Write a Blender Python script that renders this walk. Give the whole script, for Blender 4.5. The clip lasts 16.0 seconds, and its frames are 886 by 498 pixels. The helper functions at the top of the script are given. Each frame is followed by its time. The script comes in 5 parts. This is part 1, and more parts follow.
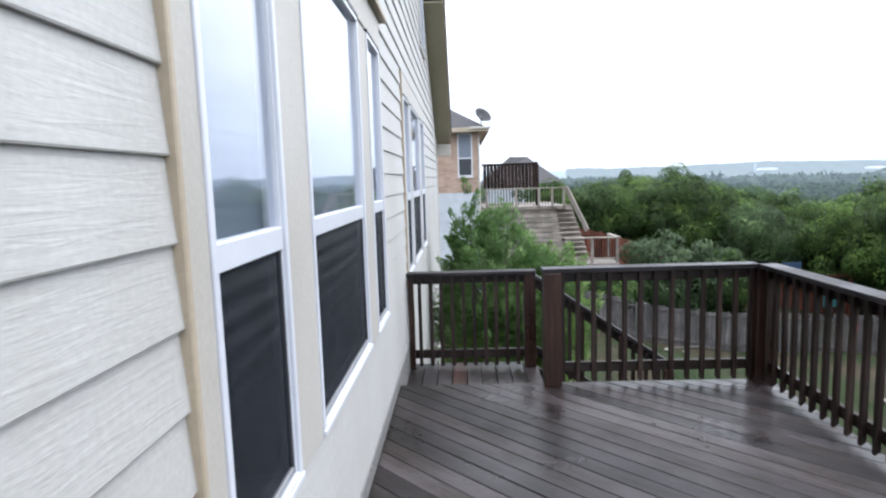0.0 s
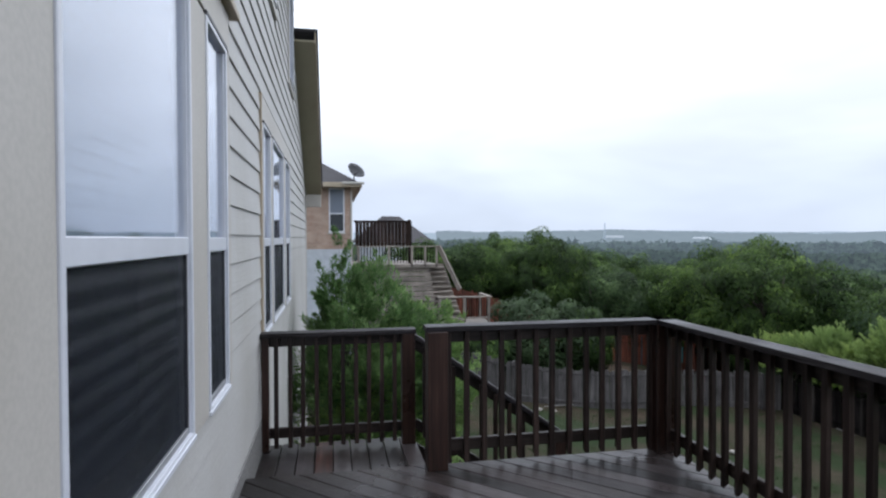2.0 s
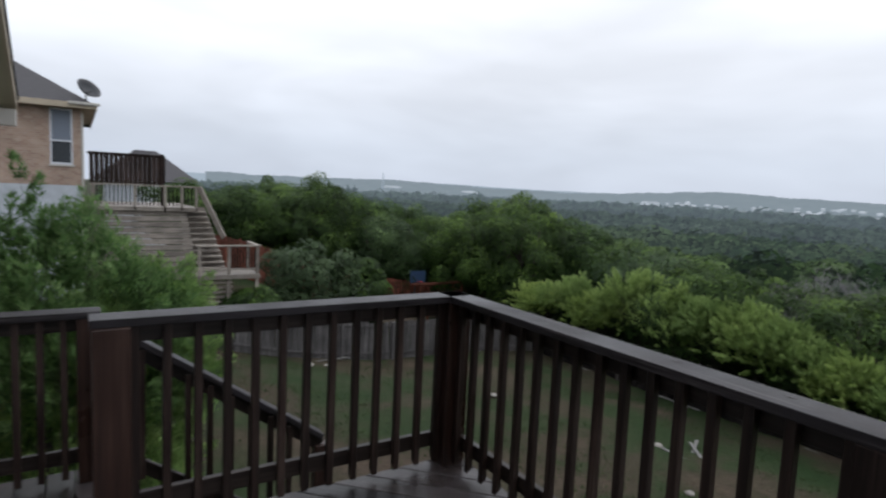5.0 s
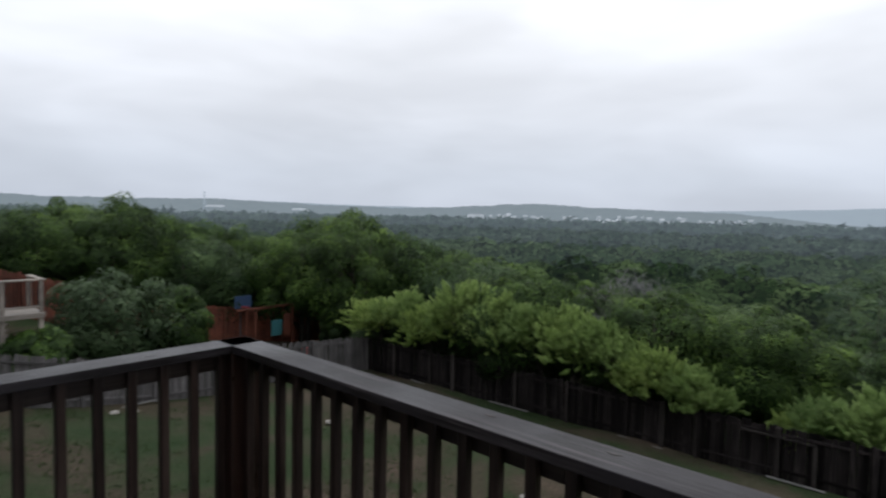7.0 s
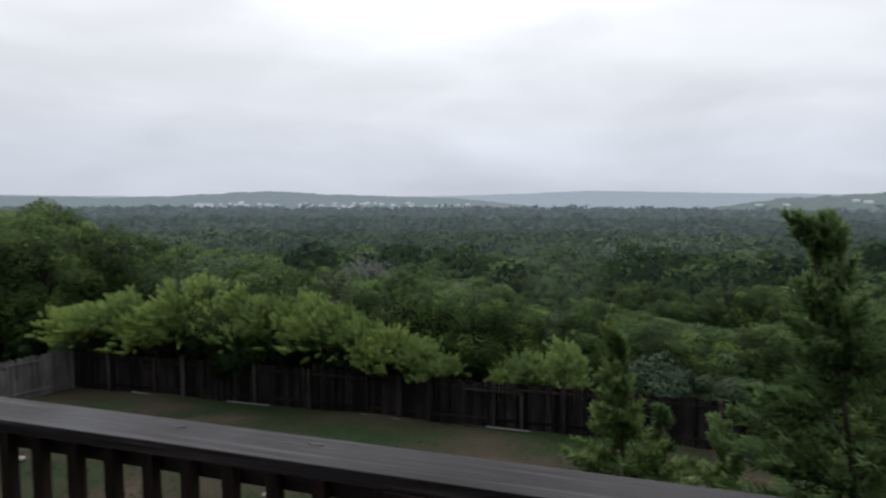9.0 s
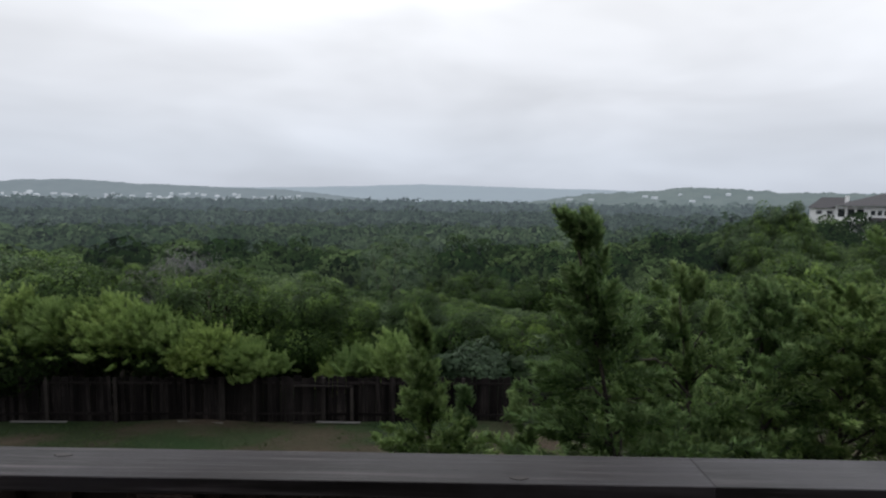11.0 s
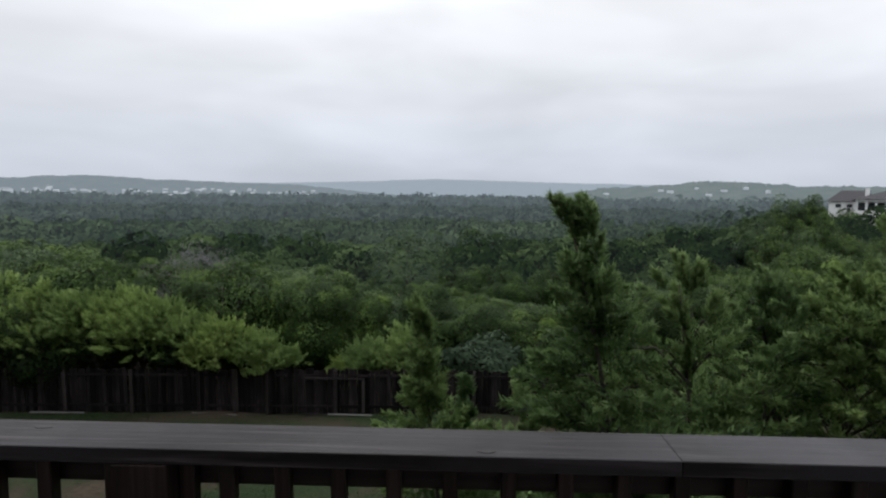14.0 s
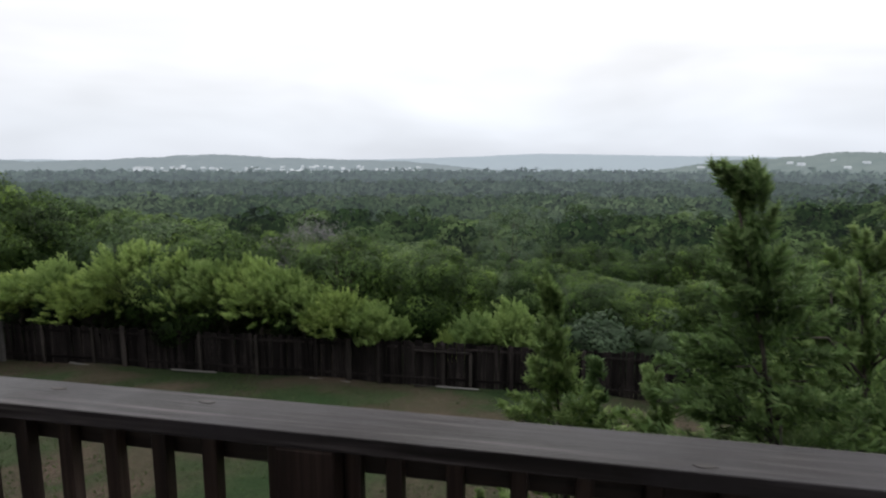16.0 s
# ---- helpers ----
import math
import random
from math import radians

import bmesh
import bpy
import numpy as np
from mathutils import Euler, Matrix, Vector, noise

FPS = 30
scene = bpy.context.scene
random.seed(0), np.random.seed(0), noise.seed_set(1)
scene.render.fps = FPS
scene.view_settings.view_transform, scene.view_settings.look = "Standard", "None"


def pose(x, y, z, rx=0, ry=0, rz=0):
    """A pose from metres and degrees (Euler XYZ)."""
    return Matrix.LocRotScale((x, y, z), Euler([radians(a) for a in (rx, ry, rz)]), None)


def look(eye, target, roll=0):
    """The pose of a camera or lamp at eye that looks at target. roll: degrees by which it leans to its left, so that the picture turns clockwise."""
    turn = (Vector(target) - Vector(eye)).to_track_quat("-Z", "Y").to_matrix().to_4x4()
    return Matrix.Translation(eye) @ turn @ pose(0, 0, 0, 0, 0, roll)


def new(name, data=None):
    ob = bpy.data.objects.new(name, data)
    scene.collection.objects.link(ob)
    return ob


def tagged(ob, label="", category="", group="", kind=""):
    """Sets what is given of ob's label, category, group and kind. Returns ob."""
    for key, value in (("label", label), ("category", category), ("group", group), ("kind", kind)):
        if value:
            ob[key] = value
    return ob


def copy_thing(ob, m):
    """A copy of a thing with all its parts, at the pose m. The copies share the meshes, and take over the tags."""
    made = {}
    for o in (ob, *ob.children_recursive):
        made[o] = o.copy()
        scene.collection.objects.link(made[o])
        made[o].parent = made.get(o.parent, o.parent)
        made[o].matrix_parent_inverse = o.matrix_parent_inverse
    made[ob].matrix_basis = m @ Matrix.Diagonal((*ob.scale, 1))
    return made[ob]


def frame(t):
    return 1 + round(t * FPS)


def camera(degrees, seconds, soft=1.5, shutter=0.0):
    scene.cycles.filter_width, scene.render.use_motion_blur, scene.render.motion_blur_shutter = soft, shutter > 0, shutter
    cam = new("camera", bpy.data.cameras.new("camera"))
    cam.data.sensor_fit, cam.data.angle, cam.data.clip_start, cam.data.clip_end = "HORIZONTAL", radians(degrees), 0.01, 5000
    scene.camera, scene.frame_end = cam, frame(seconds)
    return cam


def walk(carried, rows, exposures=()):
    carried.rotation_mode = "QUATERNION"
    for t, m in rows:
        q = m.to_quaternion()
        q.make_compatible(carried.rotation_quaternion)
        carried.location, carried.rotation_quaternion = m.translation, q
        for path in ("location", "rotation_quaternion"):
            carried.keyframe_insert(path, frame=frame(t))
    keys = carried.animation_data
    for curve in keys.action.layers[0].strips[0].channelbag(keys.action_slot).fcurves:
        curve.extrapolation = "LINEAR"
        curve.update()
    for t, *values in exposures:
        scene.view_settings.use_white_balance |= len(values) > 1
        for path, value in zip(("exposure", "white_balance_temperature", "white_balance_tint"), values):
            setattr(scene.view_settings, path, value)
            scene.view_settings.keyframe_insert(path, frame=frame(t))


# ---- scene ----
cam = camera(74.1, 16.0, soft=2.2, shutter=0.5)
PATH = [
    (0, (0.606, 0.157, 1.804), (0.538, 2.142, 1.571), -1.8),
    (0.5, (0.606, 0.39, 1.808), (0.524, 2.378, 1.605), -0.0),
    (1, (0.585, 0.593, 1.793), (0.657, 2.59, 1.704), -1.2),
    (1.5, (0.595, 0.782, 1.704), (0.859, 2.764, 1.696), -0.7),
    (2, (0.623, 0.974, 1.662), (0.993, 2.939, 1.625), -0.2),
    (2.5, (0.622, 1.124, 1.645), (0.95, 3.093, 1.528), -0.8),
    (3, (0.632, 1.378, 1.638), (0.939, 3.345, 1.445), -0.7),
    (3.5, (0.711, 1.641, 1.638), (1.098, 3.59, 1.411), -1.3),
    (4, (0.884, 1.817, 1.677), (1.469, 3.721, 1.505), -0.3),
    (4.5, (1.07, 2.069, 1.636), (1.93, 3.865, 1.45), 1.5),
    (7, (1.693, 2.536, 1.679), (3.181, 3.866, 1.552), 1.2),
    (7.5, (1.768, 2.56, 1.666), (3.398, 3.712, 1.536), 0.8),
    (8, (1.818, 2.563, 1.655), (3.554, 3.543, 1.5), 0.4),
    (8.5, (1.831, 2.52, 1.661), (3.669, 3.294, 1.508), 0.0),
    (9, (1.847, 2.479, 1.662), (3.758, 3.047, 1.501), 0.1),
    (9.5, (1.875, 2.455, 1.652), (3.828, 2.847, 1.481), 0.7),
    (10, (1.87, 2.405, 1.654), (3.851, 2.61, 1.473), 0.3),
    (12.5, (1.685, 2.18, 1.71), (3.676, 2.134, 1.53), 1.1),
    (13, (1.781, 2.179, 1.663), (3.773, 2.154, 1.48), 1.4),
    (13.5, (1.804, 2.178, 1.642), (3.795, 2.215, 1.459), 1.1),
    (14, (1.783, 2.176, 1.634), (3.772, 2.236, 1.434), 0.6),
    (14.5, (1.765, 2.192, 1.621), (3.752, 2.264, 1.407), -0.3),
    (15, (1.748, 2.214, 1.618), (3.729, 2.383, 1.394), -1.1),
    (15.5, (1.806, 2.288, 1.595), (3.761, 2.608, 1.318), -0.5),
    (16, (1.969, 2.383, 1.598), (3.906, 2.789, 1.314), -0.0),
]
walk(cam, [(t, look(eye, target, roll)) for t, eye, target, roll in PATH],
    exposures=[(0.0, 1.25, 6200, 10), (0.5, 1.0, 6150, 10), (1.0, 0.75, 6100, 10), (1.5, 0.52, 6100, 10), (2.0, 0.35, 6100, 10), (3.0, 0.12, 6100, 10), (4.0, 0.17, 6250, 10),
               (4.5, 0.14, 6350, 10), (6.2, 0.02, 6450, 10), (8.5, -0.02, 6550, 10), (13.5, -0.03, 6600, 10), (14.5, 0.0, 6600, 10), (15.2, 0.13, 6700, 10), (16.0, 0.34, 6850, 10)])

# ---------------- world, sun ----------------
world = bpy.data.worlds.new("overcast_sky")
scene.world = world
world.use_nodes = True
wn, wl = world.node_tree.nodes, world.node_tree.links
wn.clear()
w_out = wn.new("ShaderNodeOutputWorld")
w_bg = wn.new("ShaderNodeBackground")
w_sky = wn.new("ShaderNodeTexSky")
w_sky.sky_type = "NISHITA"
w_sky.sun_disc = False
w_sky.sun_elevation, w_sky.sun_rotation = radians(52), radians(60)
w_tc = wn.new("ShaderNodeTexCoord")
w_sep = wn.new("ShaderNodeSeparateXYZ")
wl.new(w_tc.outputs["Generated"], w_sep.inputs[0])
w_map = wn.new("ShaderNodeMapping")
w_map.inputs["Scale"].default_value = (1.6, 1.6, 5.5)
wl.new(w_tc.outputs["Generated"], w_map.inputs[0])
w_noise = wn.new("ShaderNodeTexNoise")
w_noise.inputs["Scale"].default_value = 1.5
w_noise.inputs["Detail"].default_value = 3.5
w_noise.inputs["Roughness"].default_value = 0.5
w_noise.inputs["Distortion"].default_value = 0.25
wl.new(w_map.outputs[0], w_noise.inputs["Vector"])
w_ramp = wn.new("ShaderNodeValToRGB")          # overcast brightness by height
w_ramp.color_ramp.elements[0].position = 0.0
w_ramp.color_ramp.elements[0].color = (0.605, 0.665, 0.775, 1)
w_ramp.color_ramp.elements[1].position = 1.0
w_ramp.color_ramp.elements[1].color = (1.75, 1.83, 1.98, 1)
for pos, col in ((0.06, (0.655, 0.71, 0.81, 1)), (0.16, (0.85, 0.89, 0.97, 1)), (0.30, (1.06, 1.09, 1.15, 1))):
    e = w_ramp.color_ramp.elements.new(pos)
    e.color = col
wl.new(w_sep.outputs["Z"], w_ramp.inputs[0])
w_cloud = wn.new("ShaderNodeMapRange")
w_cloud.inputs["From Min"].default_value, w_cloud.inputs["From Max"].default_value = 0.3, 0.7
w_cloud.inputs["To Min"].default_value, w_cloud.inputs["To Max"].default_value = 0.86, 1.12
wl.new(w_noise.outputs["Fac"], w_cloud.inputs["Value"])
w_mul = wn.new("ShaderNodeVectorMath")
w_mul.operation = "SCALE"
wl.new(w_ramp.outputs[0], w_mul.inputs[0])
wl.new(w_cloud.outputs[0], w_mul.inputs["Scale"])
w_skys = wn.new("ShaderNodeVectorMath")
w_skys.operation = "SCALE"
w_skys.inputs["Scale"].default_value = 0.05
wl.new(w_sky.outputs[0], w_skys.inputs[0])
w_mix = wn.new("ShaderNodeMix")
w_mix.data_type = "RGBA"
w_mix.inputs["Factor"].default_value = 0.93
wl.new(w_skys.outputs[0], w_mix.inputs["A"])
wl.new(w_mul.outputs[0], w_mix.inputs["B"])
wl.new(w_mix.outputs["Result"], w_bg.inputs["Color"])
w_bg.inputs["Strength"].default_value = 1.0
wl.new(w_bg.outputs[0], w_out.inputs["Surface"])

sun = new("sun", bpy.data.lights.new("sun", "SUN"))
sun.data.energy, sun.data.angle, sun.data.color = 0.45, radians(30), (1.0, 0.97, 0.92)
sun.matrix_world = look((30, 10, 40), (0, 4, 0))


# ---------------- materials ----------------
def material(name, rough=0.6, metal=0.0):
    m = bpy.data.materials.new(name)
    m.use_nodes = True
    nt = m.node_tree
    b = nt.nodes["Principled BSDF"]
    b.inputs["Roughness"].default_value = rough
    b.inputs["Metallic"].default_value = metal
    return m, nt, b


def node(nt, kind, **values):
    n = nt.nodes.new(kind)
    for k, v in values.items():
        n.inputs[k.replace("_", " ")].default_value = v
    return n


def coords(nt, scale=(1, 1, 1), shift=True, world_space=False):
    """Coordinates of the object, shifted by a random amount for each object."""
    tc = nt.nodes.new("ShaderNodeTexCoord")
    mp = nt.nodes.new("ShaderNodeMapping")
    mp.inputs["Scale"].default_value = scale
    if world_space:
        g = nt.nodes.new("ShaderNodeNewGeometry")
        nt.links.new(g.outputs["Position"], mp.inputs[0])
    elif shift:
        oi = nt.nodes.new("ShaderNodeObjectInfo")
        mu = nt.nodes.new("ShaderNodeMath")
        mu.operation = "MULTIPLY"
        mu.inputs[1].default_value = 37.0
        nt.links.new(oi.outputs["Random"], mu.inputs[0])
        ad = nt.nodes.new("ShaderNodeVectorMath")
        nt.links.new(tc.outputs["Object"], ad.inputs[0])
        nt.links.new(mu.outputs[0], ad.inputs[1])
        nt.links.new(ad.outputs[0], mp.inputs[0])
    else:
        nt.links.new(tc.outputs["Object"], mp.inputs[0])
    return mp.outputs[0]


def ramp(nt, fac, stops):
    r = nt.nodes.new("ShaderNodeValToRGB")
    el = r.color_ramp.elements
    el[0].position, el[0].color = stops[0][0], (*stops[0][1], 1)
    el[1].position, el[1].color = stops[-1][0], (*stops[-1][1], 1)
    for p, c in stops[1:-1]:
        e = el.new(p)
        e.color = (*c, 1)
    nt.links.new(fac, r.inputs[0])
    return r.outputs[0]


def mix(nt, a, b, fac, mode="MIX"):
    m = nt.nodes.new("ShaderNodeMix")
    m.data_type, m.blend_type = "RGBA", mode
    for v, k in ((a, "A"), (b, "B"), (fac, "Factor")):
        if hasattr(v, "is_linked"):
            nt.links.new(v, m.inputs[k])
        elif k == "Factor":
            m.inputs[0].default_value = v
        else:
            m.inputs[k].default_value = (*v, 1)
    return m.outputs["Result"]


def bump(nt, b, height, strength=0.3, distance=0.01):
    n = nt.nodes.new("ShaderNodeBump")
    n.inputs["Strength"].default_value, n.inputs["Distance"].default_value = strength, distance
    nt.links.new(height, n.inputs["Height"])
    nt.links.new(n.outputs[0], b.inputs["Normal"])


def wood(name, dark, mid, light, axis="X", rough=0.6, grey=None, spread=0.5, gloss=0.32):
    """Weathered timber with grain along one local axis, blotches and a tone of its own for each piece."""
    m, nt, b = material(name, rough)
    along = {"X": (0.9, 26, 26), "Y": (26, 0.9, 26), "Z": (26, 26, 0.9)}[axis]
    g = node(nt, "ShaderNodeTexNoise", Scale=1.6, Detail=8.0, Roughness=0.65, Distortion=0.35)
    nt.links.new(coords(nt, along), g.inputs["Vector"])
    col = ramp(nt, g.outputs["Fac"], ((0.3, dark), (0.5, mid), (0.72, light)))
    s = node(nt, "ShaderNodeTexNoise", Scale=1.1, Detail=4.0, Roughness=0.6)
    nt.links.new(coords(nt, (1.2, 1.2, 1.2), world_space=True), s.inputs["Vector"])
    blot = ramp(nt, s.outputs["Fac"], ((0.35, (0.55, 0.55, 0.55)), (0.65, (1.25, 1.25, 1.25))))
    col = mix(nt, col, blot, 0.75, "MULTIPLY")
    if grey:
        s2 = node(nt, "ShaderNodeTexNoise", Scale=3.0, Detail=6.0, Roughness=0.7)
        nt.links.new(coords(nt, (0.5, 1.0, 1.0)), s2.inputs["Vector"])
        f = ramp(nt, s2.outputs["Fac"], ((0.42, (0, 0, 0)), (0.62, (1, 1, 1))))
        col = mix(nt, col, grey, f)
    oi = nt.nodes.new("ShaderNodeObjectInfo")
    tone = ramp(nt, oi.outputs["Random"], ((0.0, (1 - spread,) * 3), (1.0, (1 + spread * 0.6,) * 3)))
    col = mix(nt, col, tone, 1.0, "MULTIPLY")
    nt.links.new(col, b.inputs["Base Color"])
    rr = ramp(nt, s.outputs["Fac"], ((0.3, (rough - 0.2,) * 3), (0.7, (min(1, rough + 0.15),) * 3)))
    nt.links.new(rr, b.inputs["Roughness"])
    bump(nt, b, g.outputs["Fac"], 0.5, 0.004)
    b.inputs["Specular IOR Level"].default_value = gloss
    return m


def paint(name, col, stain, rough=0.5, grain=True):
    """Outdoor paint on boards: fine wood-grain relief, faint dirt at two scales."""
    m, nt, b = material(name, rough)
    s = node(nt, "ShaderNodeTexNoise", Scale=0.9, Detail=5.0, Roughness=0.6)
    nt.links.new(coords(nt, (1, 1, 0.5), world_space=True), s.inputs["Vector"])
    f = ramp(nt, s.outputs["Fac"], ((0.46, (0, 0, 0)), (0.75, (1, 1, 1))))
    c = mix(nt, col, stain, f)
    s2 = node(nt, "ShaderNodeTexNoise", Scale=60.0, Detail=3.0)
    nt.links.new(coords(nt, (1, 1, 1), world_space=True), s2.inputs["Vector"])
    c = mix(nt, c, ramp(nt, s2.outputs["Fac"], ((0.35, (0.94,) * 3), (0.65, (1.03,) * 3))), 1.0, "MULTIPLY")
    nt.links.new(c, b.inputs["Base Color"])
    if grain:
        g = node(nt, "ShaderNodeTexNoise", Scale=14.0, Detail=4.0, Roughness=0.55, Distortion=0.6)
        nt.links.new(coords(nt, (1, 0.28, 3.2), world_space=True), g.inputs["Vector"])
        bump(nt, b, g.outputs["Fac"], 0.35, 0.006)
    return m


def plain(name, col, rough=0.5, metal=0.0, vary=0.12, scale=8.0):
    m, nt, b = material(name, rough, metal)
    s = node(nt, "ShaderNodeTexNoise", Scale=scale, Detail=5.0, Roughness=0.6)
    nt.links.new(coords(nt), s.inputs["Vector"])
    t = ramp(nt, s.outputs["Fac"], ((0.3, tuple(c * (1 - vary) for c in col)), (0.7, tuple(min(1, c * (1 + vary)) for c in col))))
    nt.links.new(t, b.inputs["Base Color"])
    bump(nt, b, s.outputs["Fac"], 0.1, 0.003)
    return m


def rounded(nt):
    """Normal of a leaf softened towards the outward direction of its tuft and crown, so that crowns read as masses."""
    g = nt.nodes.new("ShaderNodeNewGeometry")
    at = nt.nodes.new("ShaderNodeAttribute")
    at.attribute_name = "rounding"
    tf = nt.nodes.new("ShaderNodeVectorTransform")
    tf.vector_type, tf.convert_from, tf.convert_to = "VECTOR", "OBJECT", "WORLD"
    nt.links.new(at.outputs["Vector"], tf.inputs[0])
    w = nt.nodes.new("ShaderNodeVectorMath")
    w.operation = "MULTIPLY_ADD"
    w.inputs[1].default_value = (0.15, 0.15, 0.15)
    nt.links.new(g.outputs["Normal"], w.inputs[0])
    nt.links.new(tf.outputs[0], w.inputs[2])
    n = nt.nodes.new("ShaderNodeVectorMath")
    n.operation = "NORMALIZE"
    nt.links.new(w.outputs[0], n.inputs[0])
    return n.outputs[0]


def leaf(name, dark, mid, light, trans=0.25, rough=0.6, own=0.12, patch=0.75, stops=(0.12, 0.5, 0.88)):
    """Foliage: fresh tips are lighter, and upper sides of clumps too, as light put into the colour; each leaf has a
    little tone of its own, broad patches vary, some light shines through.
    """
    m, nt, b = material(name, rough)
    g = nt.nodes.new("ShaderNodeNewGeometry")
    s = node(nt, "ShaderNodeTexNoise", Scale=patch, Detail=3.0)
    nt.links.new(coords(nt, (1, 1, 1), world_space=True), s.inputs["Vector"])
    ad = nt.nodes.new("ShaderNodeMath")
    ad.operation = "MULTIPLY_ADD"
    ad.inputs[1].default_value, ad.inputs[2].default_value = own, -own * 0.5
    nt.links.new(g.outputs["Random Per Island"], ad.inputs[0])
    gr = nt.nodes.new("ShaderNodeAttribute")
    gr.attribute_name = "tone_and_light"
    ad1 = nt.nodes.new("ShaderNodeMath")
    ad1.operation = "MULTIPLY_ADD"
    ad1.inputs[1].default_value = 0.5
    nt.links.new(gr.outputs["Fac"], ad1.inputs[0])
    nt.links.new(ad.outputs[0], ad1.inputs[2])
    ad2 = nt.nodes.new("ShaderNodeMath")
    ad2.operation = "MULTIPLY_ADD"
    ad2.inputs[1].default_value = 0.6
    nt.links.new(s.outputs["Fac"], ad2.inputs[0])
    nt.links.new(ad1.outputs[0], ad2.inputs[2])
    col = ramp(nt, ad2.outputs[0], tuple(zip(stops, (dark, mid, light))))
    oi = nt.nodes.new("ShaderNodeObjectInfo")
    tone = ramp(nt, oi.outputs["Random"], ((0.0, (0.72, 0.78, 0.80)), (1.0, (1.22, 1.16, 1.02))))
    col = mix(nt, col, tone, 1.0, "MULTIPLY")
    nt.links.new(col, b.inputs["Base Color"])
    nrm = rounded(nt)
    nt.links.new(nrm, b.inputs["Normal"])
    b.inputs["Specular IOR Level"].default_value = 0.2
    tr = nt.nodes.new("ShaderNodeBsdfTranslucent")
    nt.links.new(col, tr.inputs["Color"])
    mx = nt.nodes.new("ShaderNodeMixShader")
    mx.inputs[0].default_value = trans
    nt.links.new(b.outputs[0], mx.inputs[1])
    nt.links.new(tr.outputs[0], mx.inputs[2])
    nt.links.new(mx.outputs[0], nt.nodes["Material Output"].inputs["Surface"])
    return m


def distance_paint(name, a, b_, glow, amount, scale):
    """Far backdrop: mottled colour, with distance haze put in as a glow of the air's colour."""
    m, nt, b = material(name, 0.9)
    s = node(nt, "ShaderNodeTexNoise", Scale=scale, Detail=6.0, Roughness=0.65)
    nt.links.new(coords(nt, (1, 1, 1), world_space=True), s.inputs["Vector"])
    nt.links.new(ramp(nt, s.outputs["Fac"], ((0.3, a), (0.7, b_))), b.inputs["Base Color"])
    b.inputs["Specular IOR Level"].default_value = 0.0
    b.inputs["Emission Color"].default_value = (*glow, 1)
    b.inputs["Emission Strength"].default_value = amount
    return m


M_SIDING = paint("siding_paint", (0.45, 0.442, 0.428), (0.38, 0.367, 0.34), 0.55)
M_TRIM = paint("trim_paint", (0.44, 0.416, 0.38), (0.37, 0.345, 0.302), 0.5, grain=False)
M_SOFFIT = paint("soffit_paint", (0.40, 0.36, 0.26), (0.33, 0.29, 0.20), 0.6, grain=False)
M_TAN = paint("tan_edge_paint", (0.42, 0.35, 0.26), (0.34, 0.28, 0.2), 0.55, grain=False)
M_VINYL = plain("white_vinyl", (0.56, 0.575, 0.62), 0.35, vary=0.04)
M_BAND = plain("rough_concrete", (0.16, 0.155, 0.15), 0.85, vary=0.45, scale=40)
M_SEAM = plain("dark_seal", (0.03, 0.03, 0.035), 0.5)
M_DECK = wood("wet_deck_boards", (0.006, 0.0045, 0.004), (0.021, 0.0145, 0.0125), (0.062, 0.046, 0.041), "X", 0.38, grey=(0.058, 0.049, 0.050), spread=0.7, gloss=0.32)
M_RED = wood("reddish_board", (0.014, 0.007, 0.006), (0.045, 0.018, 0.013), (0.10, 0.045, 0.033), "X", 0.4)
M_RAIL = wood("stained_rail", (0.008, 0.0048, 0.004), (0.024, 0.0135, 0.0105), (0.062, 0.042, 0.034), "Z", 0.5, spread=0.35)
M_RAILX = wood("stained_rail_long", (0.007, 0.0048, 0.004), (0.018, 0.0115, 0.009), (0.044, 0.032, 0.027), "X", 0.5, spread=0.3)
M_POST = wood("stained_post", (0.009, 0.005, 0.004), (0.030, 0.014, 0.010), (0.06, 0.033, 0.025), "Z", 0.42, spread=0.25)
M_POSTD = wood("dark_stained_post", (0.005, 0.0035, 0.003), (0.015, 0.009, 0.0075), (0.034, 0.022, 0.018), "Z", 0.55, spread=0.2, gloss=0.2)
M_CAP = wood("weathered_cap", (0.003, 0.0025, 0.0025), (0.013, 0.0105, 0.0105), (0.085, 0.073, 0.076), "X", 0.52, grey=(0.026, 0.023, 0.026), spread=0.15, gloss=0.22)
M_FDARK = wood("dark_fence_boards", (0.0042, 0.0036, 0.0036), (0.0115, 0.0098, 0.0095), (0.034, 0.028, 0.0265), "Z", 0.85, spread=0.85, gloss=0.06)
M_FPOST = wood("grey_brown_fence_posts", (0.012, 0.010, 0.009), (0.030, 0.026, 0.024), (0.055, 0.048, 0.044), "Z", 0.85, spread=0.4, gloss=0.08)
M_FGREY = wood("grey_fence_boards", (0.040, 0.036, 0.036), (0.085, 0.079, 0.078), (0.15, 0.142, 0.14), "Z", 0.8, spread=0.35)
M_FRED = wood("red_fence_boards", (0.06, 0.02, 0.012), (0.13, 0.04, 0.024), (0.19, 0.07, 0.04), "Z", 0.75, spread=0.3)
M_OLDX = wood("old_timber", (0.12, 0.10, 0.085), (0.24, 0.21, 0.18), (0.38, 0.34, 0.30), "X", 0.75, spread=0.3)
M_OLDZ = wood("old_timber_upright", (0.12, 0.10, 0.085), (0.24, 0.21, 0.18), (0.38, 0.34, 0.30), "Z", 0.75, spread=0.3)
